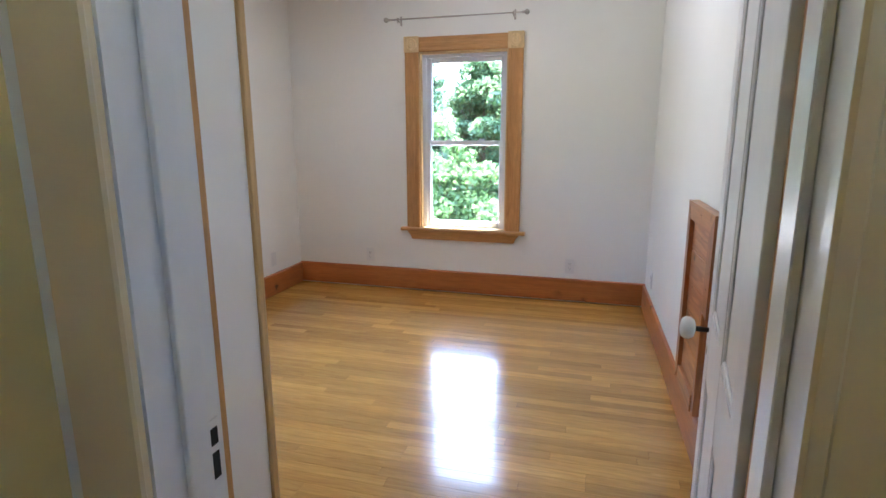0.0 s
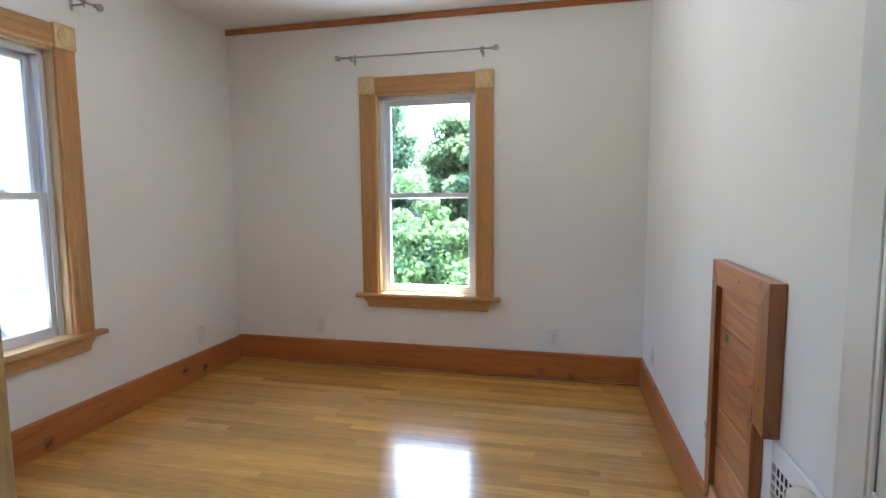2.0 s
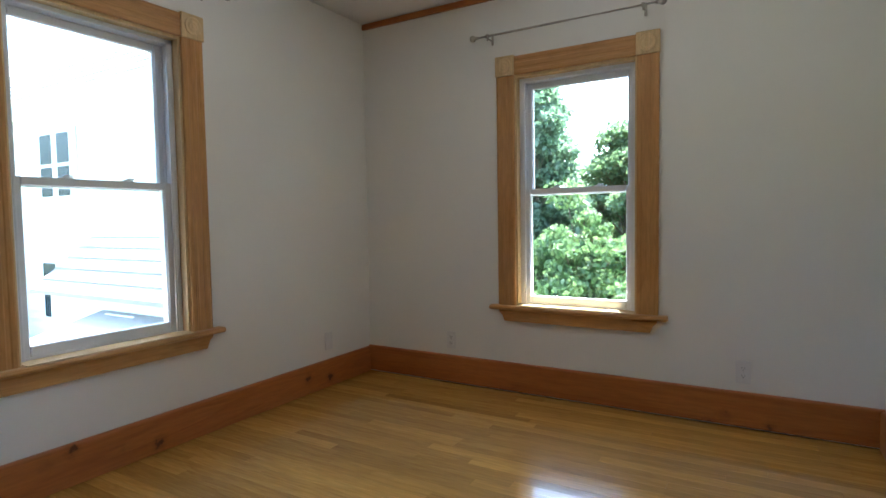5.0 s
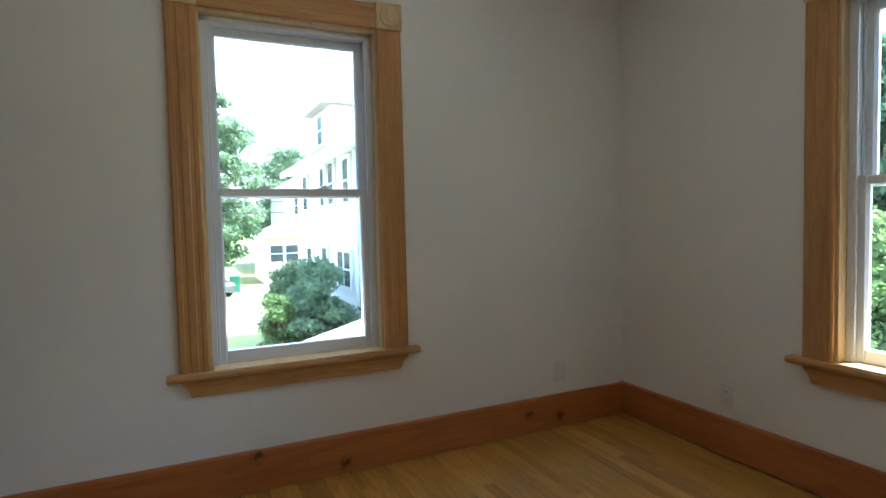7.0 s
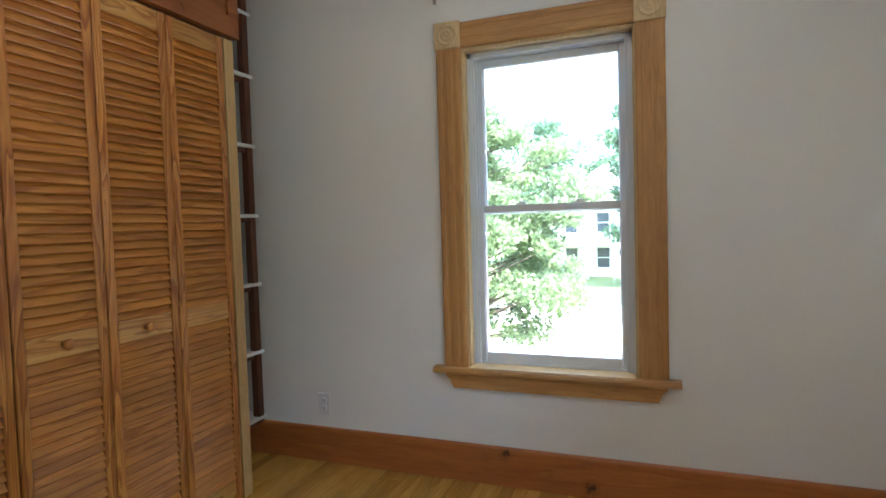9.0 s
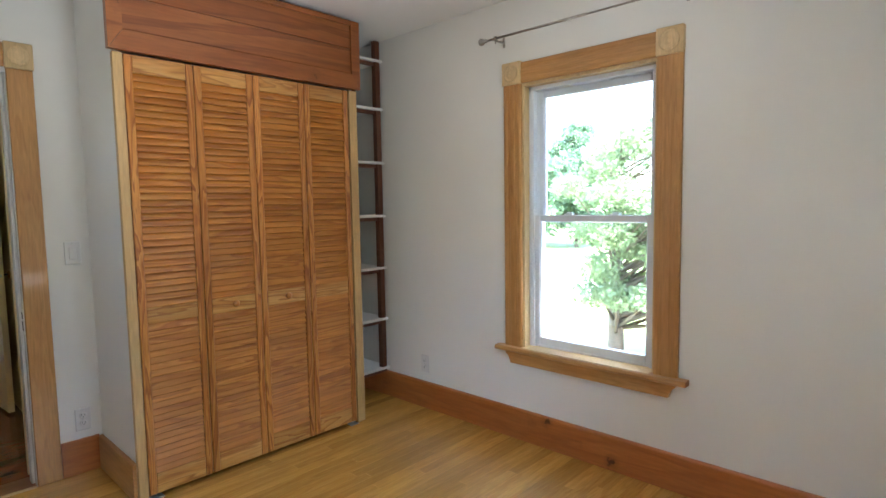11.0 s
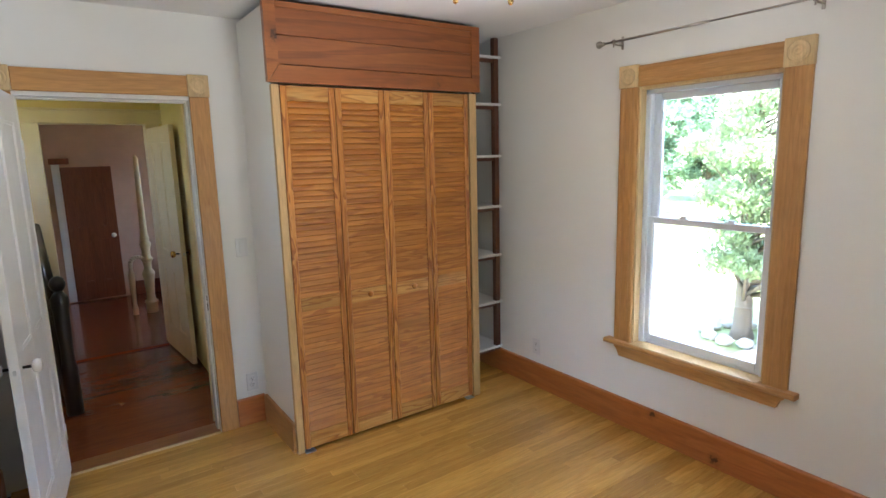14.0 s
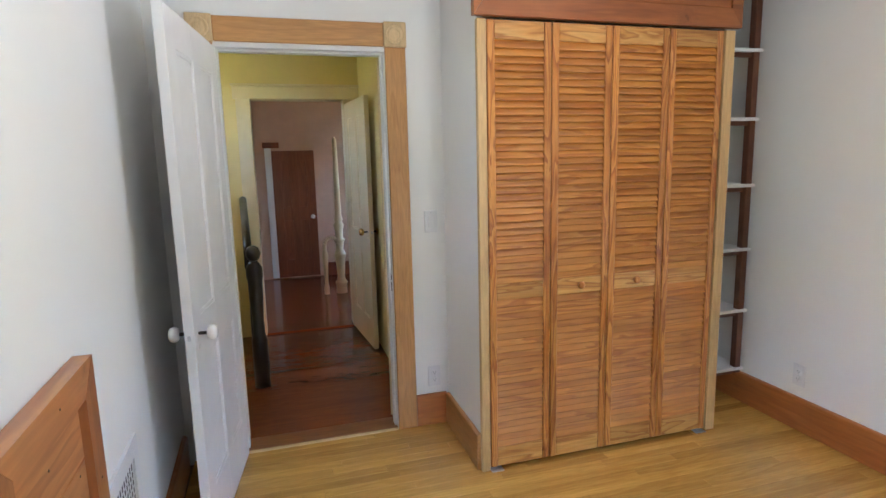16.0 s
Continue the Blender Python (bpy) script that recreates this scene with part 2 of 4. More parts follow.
def part(name, bm, material, parent=None, label="", m=None):
    ob = new(name, mesh_of(name, bm, material))
    ob.parent = parent
    if m is not None:
        ob.matrix_basis = m
    if label:
        ob["label"] = label
    return ob


def root(name, m, label="", category="", group="", kind=""):
    ob = new(name)
    ob.empty_display_size = 0.1
    ob.matrix_basis = m
    return tagged(ob, label, category, group, kind)


def B(*args, bevel=0.0):
    return box(bmesh.new(), *args, bevel=bevel)


def setting(name, bm, material, label, category):
    return tagged(part(name, bm, material), label, category, kind="structure")


# ---------------- the room's shell ----------------
YN, H, TS = 3.66, 2.46, 0.145
DX0, DX1, DH = 2.012, 2.800, 1.995
WIN_1, WIN_2 = (0.757, 0.542, 1.998), (0.727, 0.548, 1.948)
WY, NX = 1.857, 1.508
SLANT = 0.035


def east(y):
    return 2.955 + SLANT * (YN - y)


EAST = Matrix.Translation((east(0), 0, 0)) @ Matrix.Rotation(math.atan(SLANT), 4, "Z")

bm = bmesh.new()
w0, w1 = WY - WIN_1[0] / 2, WY + WIN_1[0] / 2
box(bm, -0.22, 0, -TS, w0, -0.2, H + 0.1); box(bm, -0.22, 0, w1, YN + 0.22, -0.2, H + 0.1)
box(bm, -0.22, 0, w0, w1, -0.2, WIN_1[1] - 0.03); box(bm, -0.22, 0, w0, w1, WIN_1[2], H + 0.1)
setting("wall_west", bm, WALL, "white painted plaster wall with a window", "wall")
bm = bmesh.new()
n0, n1 = NX - WIN_2[0] / 2, NX + WIN_2[0] / 2
box(bm, 0, n0, YN, YN + 0.22, -0.2, H + 0.1); box(bm, n1, 3.3, YN, YN + 0.22, -0.2, H + 0.1)
box(bm, n0, n1, YN, YN + 0.22, -0.2, WIN_2[1] - 0.03); box(bm, n0, n1, YN, YN + 0.22, WIN_2[2], H + 0.1)
setting("wall_north", bm, WALL, "white painted plaster wall with a window", "wall")
bm = bmesh.new()
box(bm, 0, 0.2, -0.3, YN + 0.1, -0.2, H + 0.1)
ob = setting("wall_east", bm, WALL, "white painted plaster wall with access panel", "wall")
ob.matrix_basis = EAST
bm = bmesh.new()
box(bm, 0, DX0 - 0.02, -TS, 0, -0.2, H + 0.1); box(bm, DX1 + 0.02, 3.2, -TS, 0, -0.2, H + 0.1); box(bm, DX0 - 0.02, DX1 + 0.02, -TS, 0, DH + 0.02, H + 0.1)
setting("wall_south", bm, WALL, "white painted plaster wall with the doorway", "wall")
bm = bmesh.new()
box(bm, -0.2, 3.3, -TS, YN + 0.2, H, H + 0.12)
setting("ceiling", bm, CEIL, "flat white painted plaster ceiling", "ceiling")
floor = setting("floor", B(-0.2, 3.3, -0.02, YN + 0.2, -0.2, -0.018), SUBFLOOR, "honey oak strip floor with glossy varnish", "floor")
# ceiling strip above the north window
setting("trim", B(0.003, 2.95, YN - 0.022, YN, 2.418, 2.457, bevel=0.004), BASE_X, "orange pine strip along the ceiling", "trim")


def baseboard(length, m, ends=(0, 0)):
    """A board 0.175 high with an eased top, running along local x, its back on local y = 0."""
    bm = bmesh.new()
    prism(bm, [(0, 0.0), (0, 0.176), (-0.012, 0.176), (-0.018, 0.171), (-0.02, 0.163), (-0.02, 0.0)], "x", ends[0], length - ends[1])
    ob = setting("baseboard", bm, BASE_X, "wide knotty orange pine baseboard", "baseboard")
    ob.matrix_basis = m
    return ob


baseboard(3.0, pose(0, YN, 0.011))
baseboard(YN - 0.02, pose(0, 0, 0.004, 0, 0, 90))
baseboard(YN - 0.10, EAST @ pose(0, YN - 0.02, 0.004, 0, 0, -90))
baseboard(1.905 - 1.735, pose(1.905, 0, 0.004, 0, 0, 180))
baseboard(0.40, pose(0.42, 0, 0.004, 0, 0, 180))
ob = baseboard(0.515, pose(1.721, 0.022, 0.004, 0, 0, 90))
ob.data.materials[0] = PINE_X
tagged(ob, "pale pine baseboard on the closet side")

# ---------------- windows ----------------


def window(name, m, label, size):
    """Local x runs along the wall, y out of the room, z up from the floor; the opening is centred on x = 0."""
    r = root(name, m, label, "window", kind="structure")
    h, z0, z1 = size[0] / 2, size[1], size[2]
    # wooden jamb lining
    for s in (-1, 1):
        part("jamb", B(s * h, s * (h - 0.018), -0.001, 0.21, z0 - 0.02, z1, bevel=0.001), BLOCK, r)
    part("jamb", B(-h + 0.018, h - 0.018, -0.001, 0.21, z1 - 0.018, z1, bevel=0.001), BLOCK, r)
    # fluted casing
    for s in (-1, 1):
        bm = bmesh.new()
        a, b = h - 0.006, h + 0.108
        out = [(a, 0), (a, -0.016), (a + 0.008, -0.02), (a + 0.022, -0.02), (a + 0.027, -0.0175), (a + 0.040, -0.0175), (a + 0.045, -0.02), (b - 0.045, -0.02),
               (b - 0.040, -0.0175), (b - 0.027, -0.0175), (b - 0.022, -0.02), (b - 0.008, -0.02), (b, -0.016), (b, 0)]
        prism(bm, [(s * u, v) for u, v in out], "z", z0, z1 - 0.004)
        part("casing", bm, PINE_Z, r)
        bm = B(s * (h - 0.01), s * (h + 0.112), -0.028, 0, z1 - 0.004, z1 + 0.116, bevel=0.003)
        blk = part("corner_block", bm, BLOCK, r, "pale pine block with turned rosette")
        bm = lathe(bmesh.new(), [(0.046, 0), (0.046, 0.004), (0.040, 0.006), (0.035, 0.001), (0.026, 0.001), (0.021, 0.006), (0.016, 0.006), (0.012, 0.002), (0.008, 0.005), (0.002, 0.006)], 28,
                   pose(s * (h + 0.051), -0.028, z1 + 0.056, 90, 0, 0))
        part("rosette", bm, BLOCK, blk)
    bm = bmesh.new()
    k = z1 - 0.002
    prism(bm, [(0, k), (-0.016, k), (-0.02, k + 0.008), (-0.02, k + 0.022), (-0.0175, k + 0.027), (-0.0175, k + 0.04), (-0.02, k + 0.045), (-0.02, k + 0.066), (-0.0175, k + 0.071), (-0.0175, k + 0.084),
               (-0.02, k + 0.089), (-0.02, k + 0.102), (-0.016, k + 0.11), (0, k + 0.11)], "x", -h + 0.01, h - 0.01)
    part("head_casing", bm, PINE_X, r)
    # stool and apron
    bm = bmesh.new()
    prism(bm, [(0.06, z0 - 0.026), (-0.05, z0 - 0.026), (-0.056, z0 - 0.02), (-0.058, z0 - 0.012), (-0.054, z0 - 0.003), (-0.048, z0), (0.06, z0)], "x", -h + 0.019, h - 0.019)
    for s in (-1, 1):
        prism(bm, [(-0.0005, z0 - 0.026), (-0.05, z0 - 0.026), (-0.056, z0 - 0.02), (-0.058, z0 - 0.012), (-0.054, z0 - 0.003), (-0.048, z0), (-0.0005, z0)], "x", s * (h - 0.019), s * (h + 0.155))
    sl = part("window_sill", bm, PINE_X, r)
    # added pale strip: strong daylight on the sill top, put into the colour
    part("sill_board", B(-h + 0.0185, h - 0.0185, -0.044, 0.058, z0 + 0.0008, z0 + 0.0045, bevel=0.001), BLOCK, sl, "pale strip painting daylight on the sill top")
    bm = bmesh.new()
    prism(bm, [(-h - 0.105, z0 - 0.0265), (-h - 0.10, z0 - 0.045), (-h - 0.082, z0 - 0.06), (-h - 0.066, z0 - 0.098), (h + 0.066, z0 - 0.098), (h + 0.082, z0 - 0.06), (h + 0.10, z0 - 0.045), (h + 0.105, z0 - 0.0265)], "y", -0.024, -0.0005)
    part("apron", bm, PINE_X, r)
    # vinyl frame
    h2 = h - 0.018
    bm = bmesh.new()
    for s in (-1, 1):
        box(bm, s * h2, s * (h2 - 0.022), 0.045, 0.17, z0, z1 - 0.018, 0.002)
        box(bm, s * (h2 - 0.022), s * (h2 - 0.032), 0.045, 0.057, z0, z1 - 0.018, 0.002)
        box(bm, s * (h2 - 0.022), s * (h2 - 0.032), 0.092, 0.100, z0, z1 - 0.018, 0.002)
    box(bm, -h2, h2, 0.045, 0.17, z1 - 0.040, z1 - 0.018, 0.002); box(bm, -h2, h2, 0.058, 0.17, z0, z0 + 0.014, 0.002)
    part("window_frame", bm, VINYL, r)
    # sashes, the lower one inside
    zm = z0 + 0.495 * (z1 - z0)
    for nm, y, a, b, rb, rt in (("lower_sash", 0.061, z0 + 0.010, zm + 0.02, 0.046, 0.034), ("upper_sash", 0.102, zm - 0.02, z1 - 0.040, 0.036, 0.036)):
        bm = bmesh.new()
        g = h2 - 0.024
        for s in (-1, 1):
            prism(bm, [(s * g, y), (s * (g - 0.030), y), (s * (g - 0.038), y + 0.012), (s * (g - 0.038), y + 0.03), (s * g, y + 0.03)], "z", a, b)
        box(bm, -g + 0.036, g - 0.036, y, y + 0.03, a, a + rb, 0.003); box(bm, -g + 0.036, g - 0.036, y, y + 0.03, b - rt, b, 0.003)
        sash = part(nm, bm, VINYL, r)
        bm = B(-g + 0.036, g - 0.036, y + 0.014, y + 0.018, a + rb - 0.006, b - rt + 0.006)
        p = part("pane", bm, GLASS, sash, "clear glass")
        p.visible_shadow = False
    for s in (-1, 1):
        bm = bmesh.new()
        box(bm, s * 0.13 - 0.024, s * 0.13 + 0.024, 0.065, 0.089, zm + 0.0205, zm + 0.027, 0.002)
        lathe(bm, [(0.011, 0), (0.011, 0.007), (0.007, 0.009)], 12, pose(s * 0.13, 0.077, zm + 0.027))
        box(bm, s * 0.13 - 0.006, s * 0.13 + 0.028, 0.063, 0.072, zm + 0.029, zm + 0.035, 0.002)
        part("sash_lock", bm, VINYL, r)
    return r


window("window_1", pose(0, WY, 0, 0, 0, 90), "white double-hung window in grooved pine casing with rosettes", WIN_1)
window("window_2", pose(NX, YN, 0), "white double-hung window in grooved pine casing, trees behind", WIN_2)


def curtain_rod(m, length):
    r = root("curtain_rod", m, "thin brushed nickel curtain rod with round finials", "curtain rod", "curtain rods")
    part("pole", rod(bmesh.new(), (-length / 2 + 0.03, 0, 0), (0.05, 0, 0), 0.0065), NICKEL, r)
    part("pole", rod(bmesh.new(), (0.0, 0, 0), (length / 2 - 0.03, 0, 0), 0.005), NICKEL, r)
    for s in (-1, 1):
        bm = lathe(bmesh.new(), [(0.004, 0), (0.011, 0.002), (0.011, 0.008), (0.006, 0.012), (0.013, 0.018), (0.019, 0.028), (0.020, 0.036), (0.016, 0.046), (0.006, 0.052)], 16,
                   pose(s * (length / 2 - 0.036), 0, 0, 0, s * 90, 0))
        part("finial", bm, NICKEL, r, "dark turned metal finial")
        bm = bmesh.new()
        x = s * (length / 2 - 0.10)
        box(bm, x - 0.007, x + 0.007, 0.072, 0.0795, -0.035, 0.035, 0.002)
        rod(bm, (x, 0.073, -0.012), (x, 0.0, -0.012), 0.005)
        lathe(bm, [(0.012, -0.007), (0.013, 0), (0.012, 0.007)], 12, pose(x, 0, 0, 0, 90, 0))
        rod(bm, (x, 0, -0.028), (x, 0, -0.010), 0.004)
        part("bracket", bm, NICKEL, r)
    return r


curtain_rod(pose(0.08, 1.862, 2.243, 0, 0, 90), 1.19)
curtain_rod(pose(1.459, YN - 0.08, 2.182), 1.10)

# ---------------- sockets and switch ----------------


def plate(m, kind):
    nm = "light_switch" if kind == "switch" else "outlet"
    lab = {"switch": "white rocker light switch on the wall", "outlet": "white double socket plate above the baseboard", "blank": "blank white plate above the baseboard"}[kind]
    r = root(nm, m, lab, "switch" if kind == "switch" else "outlet")
    part("cover_plate", B(-0.036, 0.036, -0.006, -0.0005, -0.058, 0.058, bevel=0.003), PLASTIC, r)
    if kind == "switch":
        part("rocker", B(-0.017, 0.017, -0.010, -0.0055, -0.034, 0.034, bevel=0.003), PLASTIC, r)
    elif kind == "outlet":
        for s in (-1, 1):
            bm = lathe(bmesh.new(), [(0.017, 0), (0.017, 0.0022), (0.015, 0.003)], 16, pose(0, -0.0058, s * 0.02, 90, 0, 0))
            sk = part("socket", bm, PLASTIC, r)
            bm = bmesh.new()
            box(bm, -0.0075, -0.0055, -0.0092, -0.0085, s * 0.02 - 0.002, s * 0.02 + 0.007); box(bm, 0.0055, 0.0075, -0.0092, -0.0085, s * 0.02 - 0.002, s * 0.02 + 0.007)
            box(bm, -0.002, 0.002, -0.0092, -0.0085, s * 0.02 - 0.010, s * 0.02 - 0.006)
            part("slots", bm, BLACK, sk)
    bm = lathe(bmesh.new(), [(0.003, 0), (0.003, 0.001), (0.002, 0.0015)], 8, pose(0, -0.006, 0.0 if kind == "outlet" else 0.048, 90, 0, 0))
    part("screw", bm, STEEL, r)


plate(pose(0, 3.22, 0.30, 0, 0, 90), "blank")
plate(pose(0, 0.695, 0.298, 0, 0, 90), "outlet")
plate(pose(0.684, YN, 0.288), "outlet")
plate(pose(2.386, YN, 0.288), "outlet")
plate(pose(1.80, 0, 0.28, 0, 0, 180), "outlet")
plate(pose(1.795, 0, 1.138, 0, 0, 180), "switch")
plate(EAST @ pose(0, 2.09, 0.39, 0, 0, -90), "outlet")
plate(EAST @ pose(0, 3.3, 0.31, 0, 0, -90), "outlet")

# ---------------- doorway to the hall ----------------
bm = bmesh.new()
for xa, xb, st in ((DX0 - 0.02, DX0, 0.012), (DX1 + 0.02, DX1, -0.012)):
    box(bm, xa, xb, -TS - 0.001, 0.001, 0, DH + 0.02)
box(bm, DX0, DX1, -TS - 0.001, 0.001, DH, DH + 0.02)
jamb = setting("door_frame", bm, WHITE, "white painted door frame with a strike plate", "door frame")
bm = bmesh.new()
box(bm, DX0, DX0 + 0.012, -0.09, -0.042, 0, DH, 0.002); box(bm, DX1 - 0.012, DX1, -0.09, -0.042, 0, DH, 0.002); box(bm, DX0 + 0.012, DX1 - 0.012, -0.09, -0.042, DH - 0.012, DH, 0.002)
part("door_stop", bm, WHITE, jamb)
bm = bmesh.new()
box(bm, DX0, DX0 + 0.002, -0.036, -0.008, 0.76, 0.88)
sp = part("strike_plate", bm, WHITE, jamb)
bm = bmesh.new()
box(bm, DX0 + 0.0015, DX0 + 0.003, -0.03, -0.014, 0.835, 0.865); box(bm, DX0 + 0.0015, DX0 + 0.003, -0.03, -0.014, 0.775, 0.822)
part("latch_hole", bm, BLACK, sp)
bm = bmesh.new()
box(bm, DX0 - 0.02, DX1 + 0.02, -TS, -0.006, -0.1, 0.004)
setting("threshold", bm, wood("worn_oak_sill", (0.14, 0.045, 0.015), (0.24, 0.09, 0.03), (0.34, 0.17, 0.07), "x", 0.4, 0.1, 1.0, 0.05), "worn oak threshold in the doorway", "threshold")
bm = bmesh.new()
prism(bm, [(-0.0055, 0.0), (0.016, 0.0005), (0.012, 0.003), (-0.0055, 0.0055)], "x", DX0 + 0.001, DX1 - 0.001)
setting("threshold_edge", bm, BLOCK, "pale worn edge of the threshold", "threshold")
cas = root("door_casing", pose(0, 0, 0), "pine door casing with pale corner blocks", "door casing", kind="structure")
for a, b in ((DX0 - 0.105, DX0 - 0.002), (DX1 + 0.105, DX1 + 0.002)):
    part("casing", B(min(a, b), max(a, b), 0.0005, 0.02, 0.004, DH + 0.018, bevel=0.003), PINE_Z, cas)
    c0, c1 = (a - 0.005, b + 0.004) if a < b else (b - 0.004, a + 0.005)
    blk = part("corner_block", B(c0, c1, 0.0005, 0.027, DH + 0.018, DH + 0.138, bevel=0.003), BLOCK, cas)
    part("rosette", lathe(bmesh.new(), [(0.044, 0), (0.044, 0.004), (0.038, 0.006), (0.033, 0.001), (0.024, 0.001), (0.019, 0.006), (0.012, 0.002), (0.006, 0.005), (0.002, 0.005)], 24,
         pose((c0 + c1) / 2, 0.027, DH + 0.078, -90, 0, 0)), BLOCK, blk)
part("head_casing", B(DX0 + 0.003, DX1 - 0.003, 0.0005, 0.02, DH + 0.022, DH + 0.132, bevel=0.003), PINE_X, cas)
# hall side casing, cream gloss
hc = root("door_casing", pose(0, -TS, 0), "cream painted casing on the hall side", "door casing", kind="structure")
for a, b in ((DX0 - 0.115, DX0 - 0.004), (DX1 + 0.115, DX1 + 0.004)):
    bm = B(min(a, b), max(a, b), -0.022, -0.0005, 0.004, DH + 0.01, bevel=0.003)
    box(bm, b - 0.012, b + 0.012, -0.03, -0.021, 0.004, DH + 0.01, 0.004)
    part("casing", bm, CREAM, hc)
part("head_casing", B(DX0 - 0.115, DX1 + 0.115, -0.024, -0.0005, DH + 0.011, DH + 0.13, bevel=0.003), CREAM, hc)


def panel_door(name, m, width, height, material, label, knob_mat, knob_z, both=True, thick=0.035):
    """A door with two tall panels above two short ones. Hinge edge on local x = 0, faces at y = 0 and y = thick."""
    r = root(name, m, label, "door", kind="structure")
    st, z1, z2, z3 = 0.105, 0.22, 0.74, 0.90
    bm = bmesh.new()
    mid = width / 2
    for a, b in ((0, st), (mid - 0.045, mid + 0.045), (width - st, width)):
        box(bm, a, b, 0, thick, 0, height, 0.0015)
    for a, b in ((0, z1), (z2, z3), (height - 0.13, height)):
        box(bm, st, mid - 0.045, 0.0004, thick - 0.0004, a, b); box(bm, mid + 0.045, width - st, 0.0004, thick - 0.0004, a, b)
    part("frame", bm, material, r)
    for a, b in ((st, mid - 0.045), (mid + 0.045, width - st)):
        for c, d in ((z1, z2), (z3, height - 0.13)):
            bm = bmesh.new()
            box(bm, a, b, thick / 2 - 0.0105, thick / 2 + 0.0105, c, d)
            for ya, yb in ((0.002, thick / 2 - 0.0100), (thick - 0.002, thick / 2 + 0.0100)):
                lo, hi = min(ya, yb), max(ya, yb)
                for e in ((a, a + 0.014, c, d), (b - 0.014, b, c, d), (a + 0.014, b - 0.014, c, c + 0.014), (a + 0.014, b - 0.014, d - 0.014, d)):
                    box(bm, e[0], e[1], lo, hi, e[2], e[3], 0.0018)
            part("panel", bm, material, r)
    for s, y in ((-1, 0), (1, thick)):
        kb = lathe(bmesh.new(), [(0.006, 0), (0.007, 0.03), (0.012, 0.034)], 12, pose(width - 0.055, y, knob_z, s * -90, 0, 0))
        k = part("knob_shank", kb, IRON, r)
        kb = lathe(bmesh.new(), [(0.010, 0.030), (0.022, 0.034), (0.028, 0.044), (0.028, 0.054), (0.022, 0.063), (0.008, 0.067)], 20, pose(width - 0.055, y, knob_z, s * -90, 0, 0))
        part("knob", kb, knob_mat, k)
        part("keyhole_plate", lathe(bmesh.new(), [(0.012, 0), (0.012, 0.002), (0.01, 0.003)], 12, pose(width - 0.055, y, knob_z - 0.05, s * -90, 0, 0)), material, r)
    part("latch_plate", B(width, width + 0.002, 0.008, thick - 0.008, knob_z - 0.08, knob_z + 0.04), material, r)
    part("latch", B(width + 0.002, width + 0.008, 0.012, thick - 0.012, knob_z - 0.012, knob_z + 0.008, bevel=0.002), STEEL, r)
    for z in (0.25, height - 0.25):
        part("hinge", rod(bmesh.new(), (-0.004, thick + 0.003, z - 0.045), (-0.004, thick + 0.003, z + 0.045), 0.006), material, r)
    return r


panel_door("door_1", pose(*DOOR_AT, 0.012, 0, 0, DOOR_TURN), 0.74, DH - 0.02, WHITE, "white painted panel door standing open, porcelain knobs", PORCELAIN, 0.845)

# ---------------- closet ----------------
CX0, CX1, CY = 0.476, 1.685, 0.552
cl = root("closet_wall", pose(0, 0, 0), "white plastered closet side with pine edge", "wall", kind="structure")
part("side_wall", B(1.690, 1.717, 0.0, CY - 0.015, 0, BOXTOP), WALL, cl)
part("side_wall", B(0.425, 0.45, 0.0, CY - 0.015, 0, BOXTOP), SHELFW, cl)
part("edge_strip", B(1.687, 1.727, CY - 0.0145, CY + 0.012, 0.004, 2.035, bevel=0.002), EDGE, cl, "pale pine edge strip")
part("edge_strip", B(0.410, 0.466, CY - 0.0145, CY + 0.012, 0.004, 2.035, bevel=0.002), EDGE, cl, "pale pine edge strip")
# black sheet painted in for the shade inside the closet
part("back_panel", B(0.45, 1.690, 0.002, 0.012, 0, 2.035), BLACK, cl, "black sheet standing in for the closet shade")

cb = root("closet_top_box", pose(0, 0, 0), "red stained pine cupboard above the louvred doors", "cabinet")
bx0, bx1, by, bz0, bz1 = 0.396, 1.747, 0.584, 2.042, BOXTOP
part("body", B(bx0 + 0.004, bx1 - 0.004, CY - 0.012, by - 0.022, bz0 + 0.004, bz1 - 0.004), BOXW, cb)
part("front_board", B(bx0 + 0.05, bx1 - 0.05, by - 0.0215, by - 0.008, bz0 + 0.09, bz0 + 0.232, bevel=0.002), BOXW, cb)
part("front_board", B(bx0 + 0.05, bx1 - 0.05, by - 0.0215, by - 0.008, bz0 + 0.234, bz1 - 0.012, bevel=0.002), BOXW, cb)
part("bottom_rail", prism(bmesh.new(), [(bx0, bz0), (bx1, bz0), (bx1 - 0.062, bz0 + 0.086), (bx0 + 0.062, bz0 + 0.086)], "y", by - 0.0218, by + 0.004), BOXW, cb)
part("side_rail", prism(bmesh.new(), [(bx0, bz0 + 0.002), (bx0 + 0.061, bz0 + 0.087), (bx0 + 0.061, bz1), (bx0, bz1)], "y", by - 0.0218, by + 0.003), BOXW, cb)
part("side_rail", prism(bmesh.new(), [(bx1, bz0 + 0.002), (bx1 - 0.061, bz0 + 0.087), (bx1 - 0.061, bz1), (bx1, bz1)], "y", by - 0.0218, by + 0.003), BOXW, cb)
part("top_rail", B(bx0 + 0.0615, bx1 - 0.0615, by - 0.0218, by + 0.003, bz1 - 0.03, bz1, bevel=0.002), BOXW, cb)

